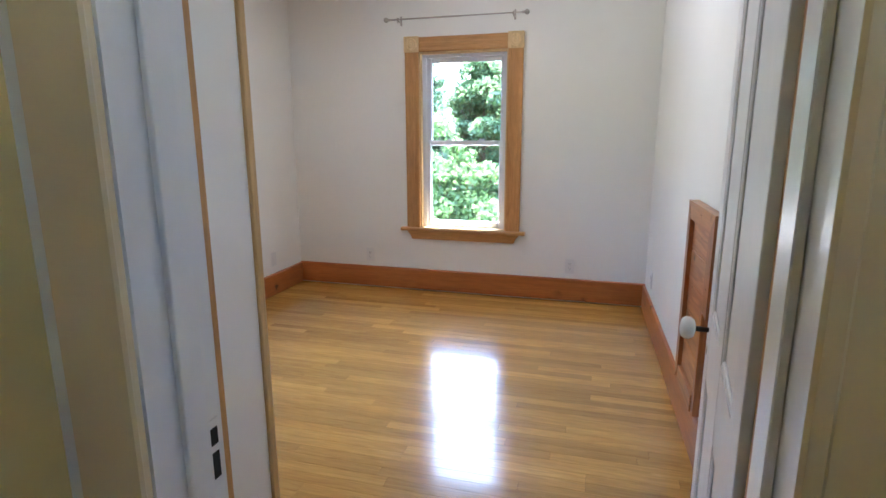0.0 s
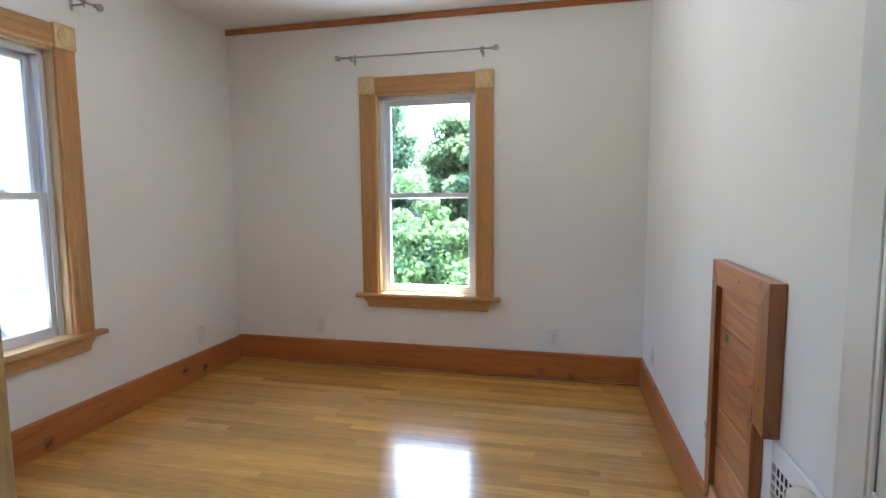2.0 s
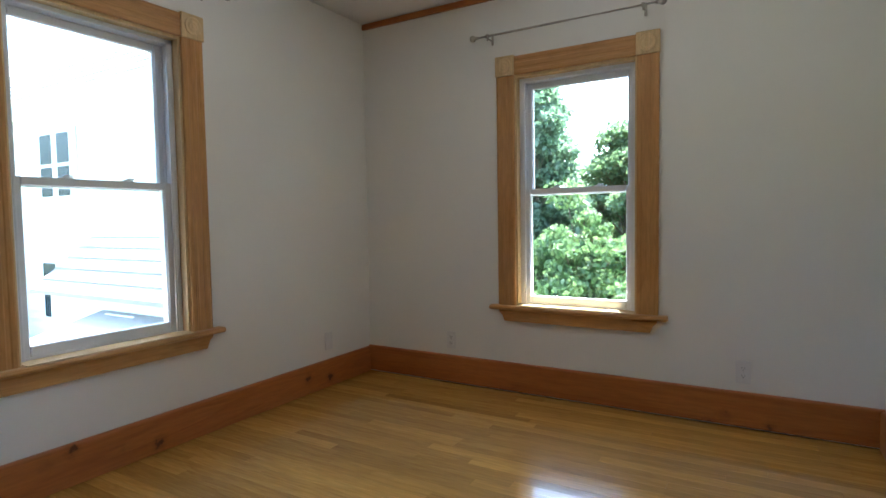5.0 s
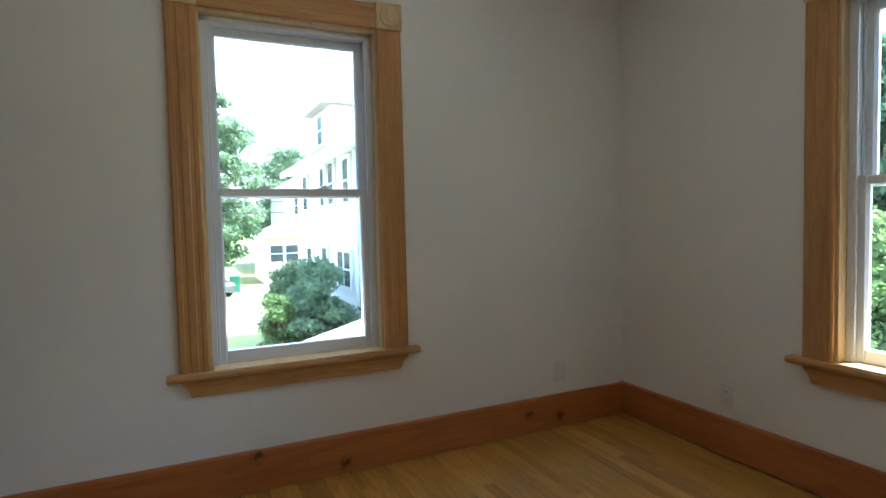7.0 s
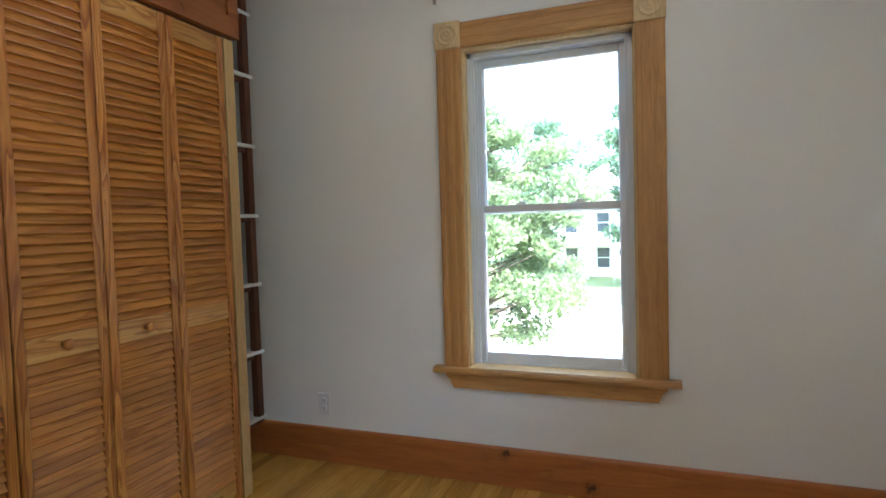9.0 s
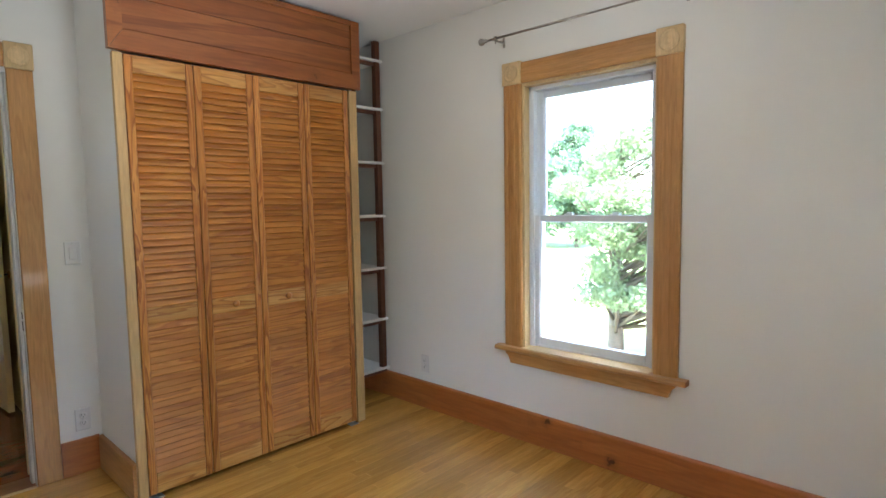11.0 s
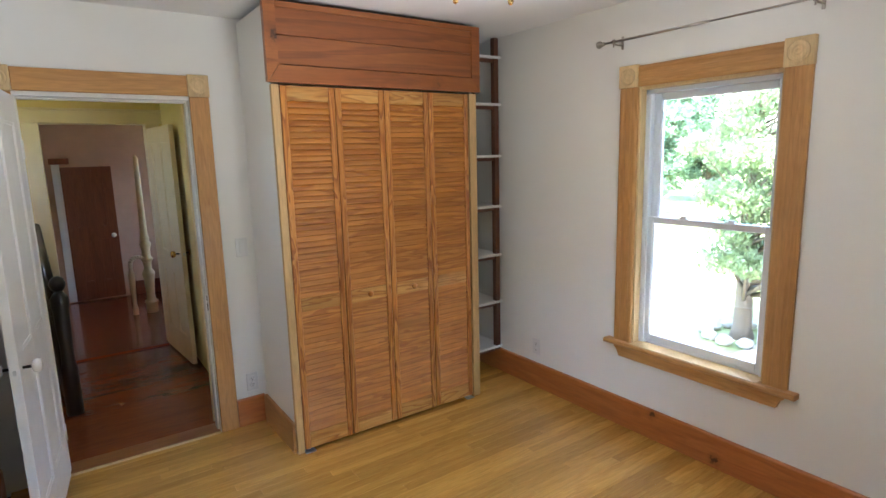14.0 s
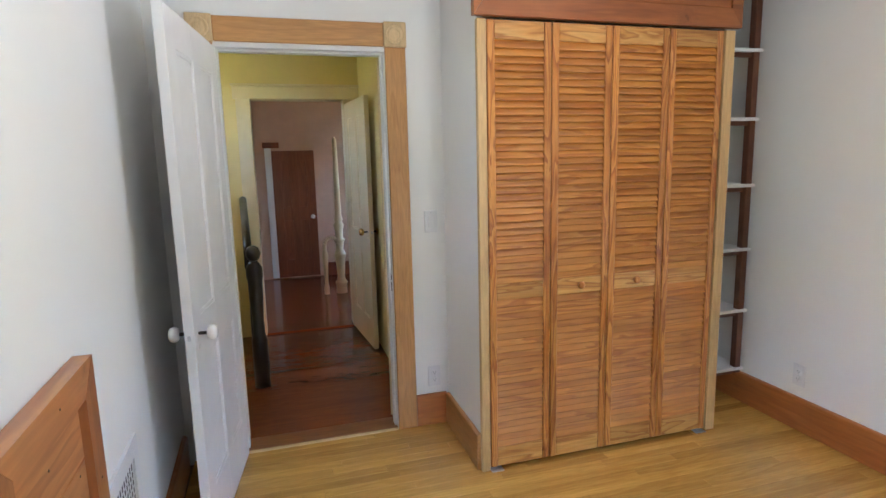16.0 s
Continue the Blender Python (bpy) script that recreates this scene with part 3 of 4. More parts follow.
closet = root("closet_door_set", pose(CX0, CY, 0.02), "four orange pine louvred bifold closet doors", "closet doors")
PW = (CX1 - CX0) / 4
sw = PW - 0.004 - 2 * 0.034
bm = bmesh.new()
prism(bm, [(-0.0125, -0.0175), (-0.0110, -0.0198), (-0.0050, -0.0208), (0.0120, 0.0175), (0.0068, 0.0212)], "x", -sw / 2 - 0.004, sw / 2 + 0.004)
for v in bm.verts:
    v.co.y = -v.co.y
slat_mesh = mesh_of("slat", bm, SLAT)
for i in range(4):
    x0 = i * PW + 0.002
    leaf = part("door_leaf", B(x0, x0 + 0.034, -0.014, 0.014, 0, 2.012, bevel=0.003), STILE, closet)
    part("stile", B(x0 + PW - 0.038, x0 + PW - 0.004, -0.014, 0.014, 0, 2.012, bevel=0.003), STILE, leaf)
    mz = 0.845
    for a, b in ((0.0, 0.10), (mz - 0.04, mz + 0.04), (1.935, 2.012)):
        part("rail", B(x0 + 0.0345, x0 + PW - 0.0385, -0.011, 0.011, a, b, bevel=0.002), RAIL, leaf)
    for a, b in ((0.10, mz - 0.04), (mz + 0.04, 1.935)):
        k = round((b - a) / 0.0305)
        for j in range(k):
            s = new("slat", slat_mesh)
            s.parent = leaf
            s.location = (x0 + PW / 2 - 0.002, 0, a + (j + 0.5) * (b - a) / k)
    if i in (1, 2):
        kx = x0 + PW / 2 - 0.002
        part("knob", lathe(bmesh.new(), [(0.010, 0), (0.009, 0.008), (0.015, 0.014), (0.0185, 0.021), (0.015, 0.028), (0.004, 0.031)], 18, pose(kx, 0.011, mz, -90, 0, 0)), STILE, leaf, "round wooden knob")
for x in (0.03, CX1 - CX0 - 0.03):
    bm = bmesh.new()
    box(bm, x - 0.03, x + 0.03, -0.015, 0.03, -0.0165, -0.0125, 0.001)
    rod(bm, (x, 0, -0.013), (x, 0, 0.0), 0.005)
    part("floor_bracket", bm, STEEL, closet)

# ---------------- corner shelf ----------------
sh = root("corner_shelf", pose(0, 0, 0), "narrow open shelf, white boards on dark posts", "shelf")
for y in (0.022, 0.292):
    part("post", B(0.0225, 0.062, y, y + 0.04, 0.182, 2.452, bevel=0.002), WALNUT, sh, "dark stained wooden post")
for z in (0.206, 0.557, 0.916, 1.277, 1.639, 2.0, 2.321):
    part("shelf_board", B(0.003, 0.424, 0.003, 0.335, z - 0.009, z + 0.009, bevel=0.001), SHELFW, sh, "white shelf board")
    part("cleat", B(0.0625, 0.424, 0.297, 0.317, z - 0.034, z - 0.0095, bevel=0.001), WALNUT, sh)

# ---------------- east wall: access panel and return grille ----------------
ap = root("access_panel", EAST @ pose(0, 1.688, 0.205, 0, 0, -90), "stained knotty pine access panel on the wall", "wall panel")
pw, ph = 0.51, 0.832
h = pw / 2
D = -0.04
for k in range(5):
    a = 0.075 + k * (ph - 0.15) / 5
    part("board", B(-h + 0.05, h - 0.07 if k > 2 else h - 0.14, -0.022, -0.001, a + 0.0015, a + (ph - 0.15) / 5 - 0.0015, bevel=0.002), STAIN_X, ap)
part("stile", prism(bmesh.new(), [(-h, 0), (-h + 0.052, 0.05), (-h + 0.052, ph - 0.052), (-h, ph)], "y", D, -0.0005), STAIN_Z, ap)
part("stile", prism(bmesh.new(), [(h, 0.44), (h - 0.078, 0.455), (h - 0.078, ph - 0.078), (h, ph)], "y", D, -0.0005), STAIN_Z, ap)
part("stile", B(h - 0.142, h - 0.104, -0.032, -0.0005, 0.0, 0.435, bevel=0.002), STAIN_Z, ap)
part("rail", B(-h + 0.05, h - 0.143, D + 0.002, -0.0005, 0.0, 0.075, bevel=0.003), STAIN_X, ap)
bm = prism(bmesh.new(), [(-h + 0.001, ph), (h - 0.001, ph), (h - 0.079, ph - 0.077), (-h + 0.053, ph - 0.053), (-h + 0.053, ph - 0.077)][:3] + [(-h + 0.053, ph - 0.077), (-h + 0.053, ph - 0.05)], "y", D + 0.0005, -0.0005)
part("rail", bm, STAIN_X, ap)
for nx_, nz_ in ((h - 0.12, 0.60), (-0.02, 0.70), (0.10, 0.52), (-0.12, 0.47), (0.02, 0.80), (h - 0.04, 0.55)):
    part("nail", lathe(bmesh.new(), [(0.003, 0), (0.003, 0.0008), (0.002, 0.001)], 8, pose(nx_, D - 0.0006 if nz_ > 0.79 or nx_ > h - 0.07 else -0.0225, nz_, 90, 0, 0)), IRON, ap)

vg = root("return_grille", EAST @ pose(0, *VENT_AT, 0, 0, -90), "white metal air grille with square holes", "vent")
gw, gh = 0.50, 0.54
# flat black plate: the shade behind the bars is put into its colour
part("backing", B(-gw / 2 + 0.03, gw / 2 - 0.03, -0.004, -0.0005, 0.03, gh - 0.03), BLACK, vg, "black sheet for the shade behind the grille")
bm = bmesh.new()
for a, b, c, d in ((-gw / 2, -gw / 2 + 0.055, 0, gh), (gw / 2 - 0.055, gw / 2, 0, gh), (-gw / 2 + 0.055, gw / 2 - 0.055, 0, 0.055), (-gw / 2 + 0.055, gw / 2 - 0.055, gh - 0.055, gh)):
    box(bm, a, b, -0.012, -0.0005, c, d, 0.002)
part("frame", bm, PLASTIC, vg)
nx, nz = 16, 18
for k in range(1, nx):
    x = -gw / 2 + 0.055 + k * (gw - 0.11) / nx
    part("bar", B(x - 0.004, x + 0.004, -0.0105, -0.009, 0.0552, gh - 0.0552), PLASTIC, vg)
for k in range(1, nz):
    z = 0.055 + k * (gh - 0.11) / nz
    part("bar", B(-gw / 2 + 0.0552, gw / 2 - 0.0552, -0.0112, -0.0108, z - 0.0035, z + 0.0035), PLASTIC, vg)

# ---------------- ceiling light ----------------
lx, ly, lz = LAMP_AT
lamp = root("ceiling_light", pose(lx, ly, H), "ceiling light with frosted glass bowl and brass pull chains", "ceiling light")
d = lz - H
part("canopy", lathe(bmesh.new(), [(0.075, -0.0005), (0.075, -0.012), (0.05, -0.035), (0.018, -0.045), (0.016, d + 0.16), (0.05, d + 0.15), (0.075, d + 0.12), (0.07, d + 0.10)], 24), BRASS, lamp, "brass stem and canopy")
part("bowl", lathe(bmesh.new(), [(0.125, d + 0.10), (0.128, d + 0.085), (0.12, d + 0.06), (0.095, d + 0.028), (0.06, d + 0.01), (0.02, d + 0.001), (0.002, d)], 28), BOWL, lamp, "glowing frosted glass bowl")
for cx, cy, cz in ((0.085, -0.045, d - 0.02), (-0.03, 0.07, d - 0.035)):
    bm = rod(bmesh.new(), (cx, cy, cz + 0.045), (cx, cy, d + 0.11), 0.0018, 6)
    ch = part("pull_chain", bm, BRASS, lamp)
    part("chain_bob", lathe(bmesh.new(), [(0.003, 0.046), (0.005, 0.04), (0.009, 0.012), (0.007, 0.003), (0.002, 0.0)], 12, pose(cx, cy, cz)), BRASS, ch, "brass chain bob")

# ---------------- hall ----------------
HX0, HX1, HY = 1.85, 3.75, -2.06
FX0, FX1, FH = 1.985, 2.735, 1.985
setting("floor_hall", B(HX0 - 0.15, HX1 + 0.15, HY - 0.16, -TS, -0.2, -0.004), HALLOAK, "dark red brown hall floorboards", "floor")
bm = B(HX0 - 0.15, HX0, HY, -TS - 0.0005, -0.2, H + 0.1)
setting("wall_hall_west", bm, YELLOW, "yellow painted hall wall", "wall")
bm = bmesh.new()
box(bm, HX0, FX0 - 0.02, HY - 0.15, HY, -0.2, H + 0.1); box(bm, FX1 + 0.02, HX1 + 0.1, HY - 0.15, HY, -0.2, H + 0.1); box(bm, FX0 - 0.02, FX1 + 0.02, HY - 0.15, HY, FH + 0.02, H + 0.1)
setting("wall_hall_south", bm, YELLOW, "yellow painted hall wall with doorway", "wall")
bm = bmesh.new()
box(bm, HX1, HX1 + 0.15, HY, -1.75, -0.2, H + 0.1); box(bm, HX1, HX1 + 0.15, -1.2, -TS, -0.2, H + 0.1); box(bm, HX1, HX1 + 0.15, -1.75, -1.2, -0.2, 1.70); box(bm, HX1, HX1 + 0.15, -1.75, -1.2, 2.2, H + 0.1)
setting("wall_hall_east", bm, YELLOW, "yellow painted hall wall beside the stairs", "wall")
bm = B(3.2, HX1 + 0.15, -TS - 0.0, -TS + 0.1, -0.2, H + 0.1)
setting("wall_hall_north", bm, YELLOW, "yellow painted hall wall", "wall")
setting("ceiling_hall", B(HX0 - 0.15, HX1 + 0.15, HY - 0.15, -TS - 0.001, H, H + 0.12), YELLOW, "yellow painted hall ceiling", "ceiling")
hcas = root("door_casing", pose(0, HY, 0), "cream painted door casing at the hall's end", "door casing", kind="structure")
for a, b in ((FX0 - 0.11, FX0), (FX1, FX1 + 0.11)):
    part("casing", B(a, b, 0.0005, 0.022, 0, FH + 0.0, bevel=0.003), CREAM, hcas)
part("head_casing", B(FX0 - 0.13, FX1 + 0.13, 0.0005, 0.026, FH + 0.001, FH + 0.10, bevel=0.003), CREAM, hcas)
part("cornice", B(FX0 - 0.14, FX1 + 0.14, 0.0005, 0.045, FH + 0.1005, FH + 0.12, bevel=0.004), CREAM, hcas)
bm = bmesh.new()
box(bm, FX0 - 0.02, FX0, -0.15, 0, 0, FH); box(bm, FX1, FX1 + 0.02, -0.15, 0, 0, FH); box(bm, FX0 - 0.02, FX1 + 0.02, -0.15, 0, FH, FH + 0.02)
part("jamb", bm, CREAM, hcas)
setting("threshold", B(FX0, FX1, HY - 0.15, HY + 0.01, -0.1, 0.012, bevel=0.004), HALLOAK, "dark worn wooden threshold", "threshold")
panel_door("door_2", pose(1.985, HY + 0.045, 0.012, 0, 0, 95.2), 0.70, 1.93, CREAM, "cream painted panel door standing open, brass knobs", BRASS, 0.92)
nw = root("newel_post", pose(2.745, -0.90, 0), "black stained newel post with a ball cap and handrail", "newel post")
part("post", lathe(bmesh.new(), [(0.05, -0.016), (0.05, 0.30), (0.052, 0.31), (0.046, 0.33), (0.04, 0.36), (0.036, 0.45), (0.044, 0.60), (0.046, 0.72), (0.052, 0.74), (0.052, 0.80), (0.034, 0.83), (0.024, 0.845)], 20), BLACKWOOD, nw)
part("ball_cap", lathe(bmesh.new(), [(0.02, 0.845), (0.036, 0.858), (0.046, 0.885), (0.046, 0.905), (0.036, 0.93), (0.015, 0.944)], 20), BLACKWOOD, nw)
part("handrail", rod(bmesh.new(), (0.03, -0.03, 0.80), (0.10, -1.10, 1.18), 0.028, 12), BLACKWOOD, nw)
for k in range(7):
    y = -0.12 - k * 0.14
    part("baluster", lathe(bmesh.new(), [(0.014, -0.016), (0.018, 0.3), (0.012, 0.5), (0.014, 0.80 - y * 0.34)], 8, pose(0.03 - y * 0.06, y, 0)), BLACKWOOD, nw)

# ---------------- room beyond the hall ----------------
RY = -4.57
floor_far = setting("floor_far_room", B(0.6, 3.75, RY - 0.1, HY - 0.16, -0.2, -0.016), REDFLOOR, "glossy red brown floorboards of the far room", "floor")
setting("wall_far_south", B(0.6, 4.2, RY - 0.15, RY, -0.2, H + 0.1), PINKISH, "pinkish plaster wall of the far room", "wall")
setting("wall_far_east", B(3.6, 3.75, RY, HY - 0.15, -0.2, H + 0.1), PINKISH, "pinkish plaster wall of the far room", "wall")
bm = bmesh.new()
box(bm, 0.6, 0.75, RY, -3.7, -0.2, H + 0.1); box(bm, 0.6, 0.75, -3.1, HY - 0.15, -0.2, H + 0.1); box(bm, 0.6, 0.75, -3.7, -3.1, -0.2, 0.9); box(bm, 0.6, 0.75, -3.7, -3.1, 2.0, H + 0.1)
setting("wall_far_west", bm, PINKISH, "pinkish plaster wall of the far room", "wall")
setting("wall_far_north", B(0.6, HX0, HY - 0.15, HY - 0.001, -0.2, H + 0.1), PINKISH, "pinkish plaster wall of the far room", "wall")
setting("ceiling_far_room", B(0.6, 4.2, RY - 0.15, HY - 0.151, H, H + 0.12), PINKISH, "pinkish plaster ceiling of the far room", "ceiling")
setting("baseboard", B(0.75, 2.05, RY, RY + 0.02, -0.016, 0.16, bevel=0.003), DOORBROWN, "dark brown baseboard of the far room", "baseboard")
panel_door("door_3", pose(2.62, RY + 0.03, 0.005, 0, 0, 180), 0.52, 1.62, DOORBROWN, "reddish brown panel door, closed", PORCELAIN, 0.78)
bc = root("door_casing", pose(0, RY, 0), "dark wood door casing in the far room", "door casing", kind="structure")
part("casing", B(2.62, 2.70, 0.0005, 0.025, 0.0, 1.66, bevel=0.002), WHITE, bc)
part("head_casing", B(2.52, 2.72, 0.0005, 0.03, 1.661, 1.73, bevel=0.002), DOORBROWN, bc)
bal = root("stair_newel", pose(1.935, -3.49, -0.016), "cream painted turned newel post with curved handrail", "newel post")
part("post", lathe(bmesh.new(), [(r * 1.22, z) for r, z in [(0.05, 0), (0.05, 0.10), (0.056, 0.11), (0.056, 0.13), (0.04, 0.15), (0.034, 0.2), (0.044, 0.38), (0.05, 0.42), (0.056, 0.44), (0.05, 0.46), (0.032, 0.5), (0.038, 0.58), (0.05, 0.6), (0.05, 0.62), (0.034, 0.64),
     (0.036, 0.72), (0.05, 0.78), (0.03, 0.82), (0.042, 0.84), (0.03, 0.88), (0.028, 1.0), (0.02, 1.72), (0.004, 1.76)]], 18), CREAM, bal)
bm = bmesh.new()
pts = [Vector((0.02 + 0.075 * (1 - math.cos(q)) , 0.02, 0.56 + 0.085 * math.sin(q))) for q in [math.pi * k / 10 for k in range(11)]]
for p, q in zip(pts, pts[1:]):
    rod(bm, p, q, 0.022, 10)
part("handrail", bm, CREAM, bal)
part("baluster", lathe(bmesh.new(), [(0.03, 0), (0.03, 0.08), (0.02, 0.12), (0.026, 0.3), (0.034, 0.42), (0.034, 0.46), (0.02, 0.5), (0.022, 0.58)], 14, pose(0.17, 0.02, 0)), CREAM, bal)

# ---------------- outdoors ----------------
GZ = -3.2
LAWN = simple("lawn", (0.16, 0.19, 0.07), 0.9, 0.0, 0.4)
DRIVE = simple("pale_concrete", (0.42, 0.40, 0.37), 0.9, 0.0, 0.15)
SIDING = paint("white_clapboard", (0.78, 0.78, 0.76), 0.6, 0.02)
SHINGLE = simple("grey_shingle", (0.30, 0.28, 0.27), 0.9, 0.0, 0.25)
DARKGLASS = simple("far_window_glass", (0.03, 0.04, 0.055), 0.25, 0.0, 0.1)
BARK = simple("bark", (0.13, 0.095, 0.07), 0.9, 0.0, 0.35)
STONE = simple("ring_stone", (0.34, 0.31, 0.28), 0.9, 0.0, 0.25)
CARBODY = simple("grey_car_paint", (0.10, 0.11, 0.13), 0.25, 0.3)
CREAMSIDE = paint("cream_clapboard", (0.66, 0.60, 0.47), 0.6, 0.03)


def leafmat(name, dark, light):
    m, n, l, b = mat(name, 0.45)
    g = n.new("ShaderNodeNewGeometry")
    r = ramp(n, [(0.0, dark), (1.0, light)])
    l.new(g.outputs["Random Per Island"], r.inputs[0])
    l.new(r.outputs[0], b.inputs["Base Color"])
    t = n.new("ShaderNodeBsdfTranslucent")
    l.new(mixc(n, l, 1.0, r.outputs[0], (1.5, 1.5, 1.4), "MULTIPLY"), t.inputs[0])
    mx = n.new("ShaderNodeMixShader")
    mx.inputs[0].default_value = 0.52
    l.new(b.outputs[0], mx.inputs[1]); l.new(t.outputs[0], mx.inputs[2])
    l.new(mx.outputs[0], n["Material Output"].inputs[0])
    return m


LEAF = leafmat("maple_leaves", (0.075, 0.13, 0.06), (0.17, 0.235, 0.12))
# lighter copy of the leaf colours, with sunshine on the crown painted in
LEAFM = leafmat("sun_tinted_maple_leaves", (0.12, 0.165, 0.085), (0.25, 0.30, 0.17))
LEAFD = leafmat("dark_leaves", (0.075, 0.13, 0.08), (0.16, 0.23, 0.145))
LEAFB = leafmat("bright_shrub_leaves", (0.07, 0.13, 0.05), (0.16, 0.235, 0.10))


def leaves(clumps, count, size, rng):
    """Leaf quads scattered through clumps (centre, radius x, y, z), denser towards their skins."""
    c = np.array([k[0] for k in clumps]); r = np.array([k[1] for k in clumps])
    vol = r.prod(1) ** 0.67
    pick = rng.choice(len(clumps), count, p=vol / vol.sum())
    d = rng.normal(size=(count, 3)); d /= np.linalg.norm(d, axis=1)[:, None]
    p = c[pick] + d * r[pick] * (rng.random(count) ** 0.45)[:, None]
    u = rng.normal(size=(count, 3)); u /= np.linalg.norm(u, axis=1)[:, None]
    v = np.cross(u, rng.normal(size=(count, 3))); v /= np.linalg.norm(v, axis=1)[:, None]
    s = size * (0.6 + 0.8 * rng.random(count))[:, None]
    quad = np.stack([p - u * s, p - v * s * 0.55, p + u * s, p + v * s * 0.55], 1).reshape(-1, 3)
    me = bpy.data.meshes.new("crown")
    me.from_pydata(quad.tolist(), [], np.arange(count * 4).reshape(-1, 4).tolist())
    return me


def limb(bm, p, q, r0, r1, seg=7):
    p, q = Vector(p), Vector(q)
    m = Matrix.Translation(p) @ (q - p).to_track_quat("Z", "Y").to_matrix().to_4x4()
    lathe(bm, [(r0, 0), ((r0 + r1) / 2, (q - p).length / 2), (r1, (q - p).length)], seg, m)


def tree(name, x, y, height, spread, lift, material, label, seed, count=9000, size=0.11, conical=False, trunk=0.2, off=0.0, clusters=0, puff=1.0):
    """lift: the height of the crown's underside."""
    rng = np.random.default_rng(seed)
    r = root(name, pose(x, y, GZ), label, "shrub" if name == "shrub" else "tree", "")
    bm = bmesh.new()
    clumps = []
    lathe(bm, [(trunk * 1.5, -0.1), (trunk * 1.05, 0.3), (trunk * 0.8, height * 0.4), (trunk * 0.15, height * 0.92)], 9)
    k = clusters or (46 if conical else 48)
    for i in range(k):
        f = (i + 0.5) / k
        z = lift + (height - lift) * f
        if conical:
            w = spread * (1 - f) ** 0.8 + 0.15
        else:
            w = spread * math.sqrt(max(0.05, 1 - (2 * f - 0.9) ** 2)) * 0.8
        ang, rad = i * 2.4 + rng.random(), w * (0.35 + 0.65 * rng.random())
        c = (math.cos(ang) * rad, math.sin(ang) * rad + off, z + 0.3 * rng.normal())
        q = puff * spread * (0.17 + 0.17 * rng.random())
        clumps.append((c, (q, q, q * 0.62)))
        limb(bm, (0, 0, max(0.3, z - 0.5 * rad - 0.3)), c, trunk * 0.28 * (1 - 0.7 * f), 0.012)
    part("trunk", bm, BARK, r)
    me = leaves(clumps, count, size, rng)
    me.materials.append(material)
    cr = new("crown", me)
    cr.parent = r
    return r


setting("ground", B(-300, 300, -300, 300, GZ - 0.3, GZ), LAWN, "sunlit dry lawn", "ground")
setting("road", B(-27, -21, -60, 60, GZ - 0.2, GZ + 0.012), DRIVE, "pale sunlit street", "road")
setting("pavement", B(-21, -5.5, -3.0, 2.2, GZ - 0.2, GZ + 0.01), DRIVE, "pale concrete driveway", "driveway")
# our own outer wall, so that no light leaks below the floor
setting("wall_outer", B(-0.2, 4.2, -4.6, YN + 0.2, GZ, -0.205), SIDING, "white clapboard wall below the room", "wall")
# unseen slab, its north overhang sized so sun reaches only the sill
setting("roof", B(-0.5, 4.4, -4.8, YN + 0.80, H + 0.13, H + 0.3), SHINGLE, "unseen roof slab whose overhang shades the north window", "roof")


def sash(parent, m, w, h, frame_mat=SIDING):
    """A window on a far wall; local x along it, -y out of it."""
    wd = part("window", B(-w / 2 - 0.1, w / 2 + 0.1, -0.07, -0.001, -h / 2 - 0.1, h / 2 + 0.1), frame_mat, parent, m=m)
    part("pane", B(-w / 2, w / 2, -0.08, -0.072, 0.03, h / 2), DARKGLASS, wd)
    part("pane", B(-w / 2, w / 2, -0.08, -0.072, -h / 2, -0.03), DARKGLASS, wd)


def clapboards(bm, x0, x1, y, z0, z1, step=0.16):
    n = int((z1 - z0) / step)
    for k in range(n):
        z = z0 + k * step
        prism(bm, [(y, z), (y - 0.03, z), (y - 0.008, z + step), (y, z + step)], "x", x0, x1)


# neighbour: a long white house whose south wall faces the side window
hx0, hx1, hy, ez = -19.0, -4.72, 5.4, 3.05
nb = root("white_house", pose(0, 0, 0), "large white clapboard house with grey shingle hip roof", "house")
bm = B(hx0, hx1, hy, hy + 9, GZ, ez)
clapboards(bm, hx0, hx1, hy, GZ + 0.5, ez - 0.3)
part("wall", bm, SIDING, nb)
bm = bmesh.new()
rise = 3.9
lo = [bm.verts.new(c) for c in ((hx0 - 0.5, hy - 0.5, ez), (hx1 + 0.5, hy - 0.5, ez), (hx1 + 0.5, hy + 9.5, ez), (hx0 - 0.5, hy + 9.5, ez))]
up = [bm.verts.new(c) for c in ((hx0 + 4.5, hy + 4.5, ez + rise), (hx1 - 4.5, hy + 4.5, ez + rise))]
bm.faces.new((lo[0], lo[1], up[1], up[0])); bm.faces.new((lo[1], lo[2], up[1])); bm.faces.new((lo[2], lo[3], up[0], up[1])); bm.faces.new((lo[3], lo[0], up[0])); bm.faces.new(lo[::-1])
roof_ = part("roof", bm, SHINGLE, nb)
for k in range(16):
    f0, f1 = k / 16, (k + 1) / 16
    y0, z0_ = hy - 0.5 + 5 * f0, ez + rise * f0
    y1, z1_ = hy - 0.5 + 5 * f1, ez + rise * f1
    part("shingle_course", prism(bmesh.new(), [(y0, z0_ + 0.002), (y0, z0_ + 0.035), (y1, z1_ + 0.006), (y1, z1_ + 0.002)], "x", hx0 - 0.5 + 5 * f1, hx1 + 0.5 - 5 * f1), SHINGLE, roof_)
part("soffit", B(hx0 - 0.5, hx1 + 0.5, hy - 0.5, hy - 0.032, ez - 0.06, ez - 0.004), SIDING, nb)
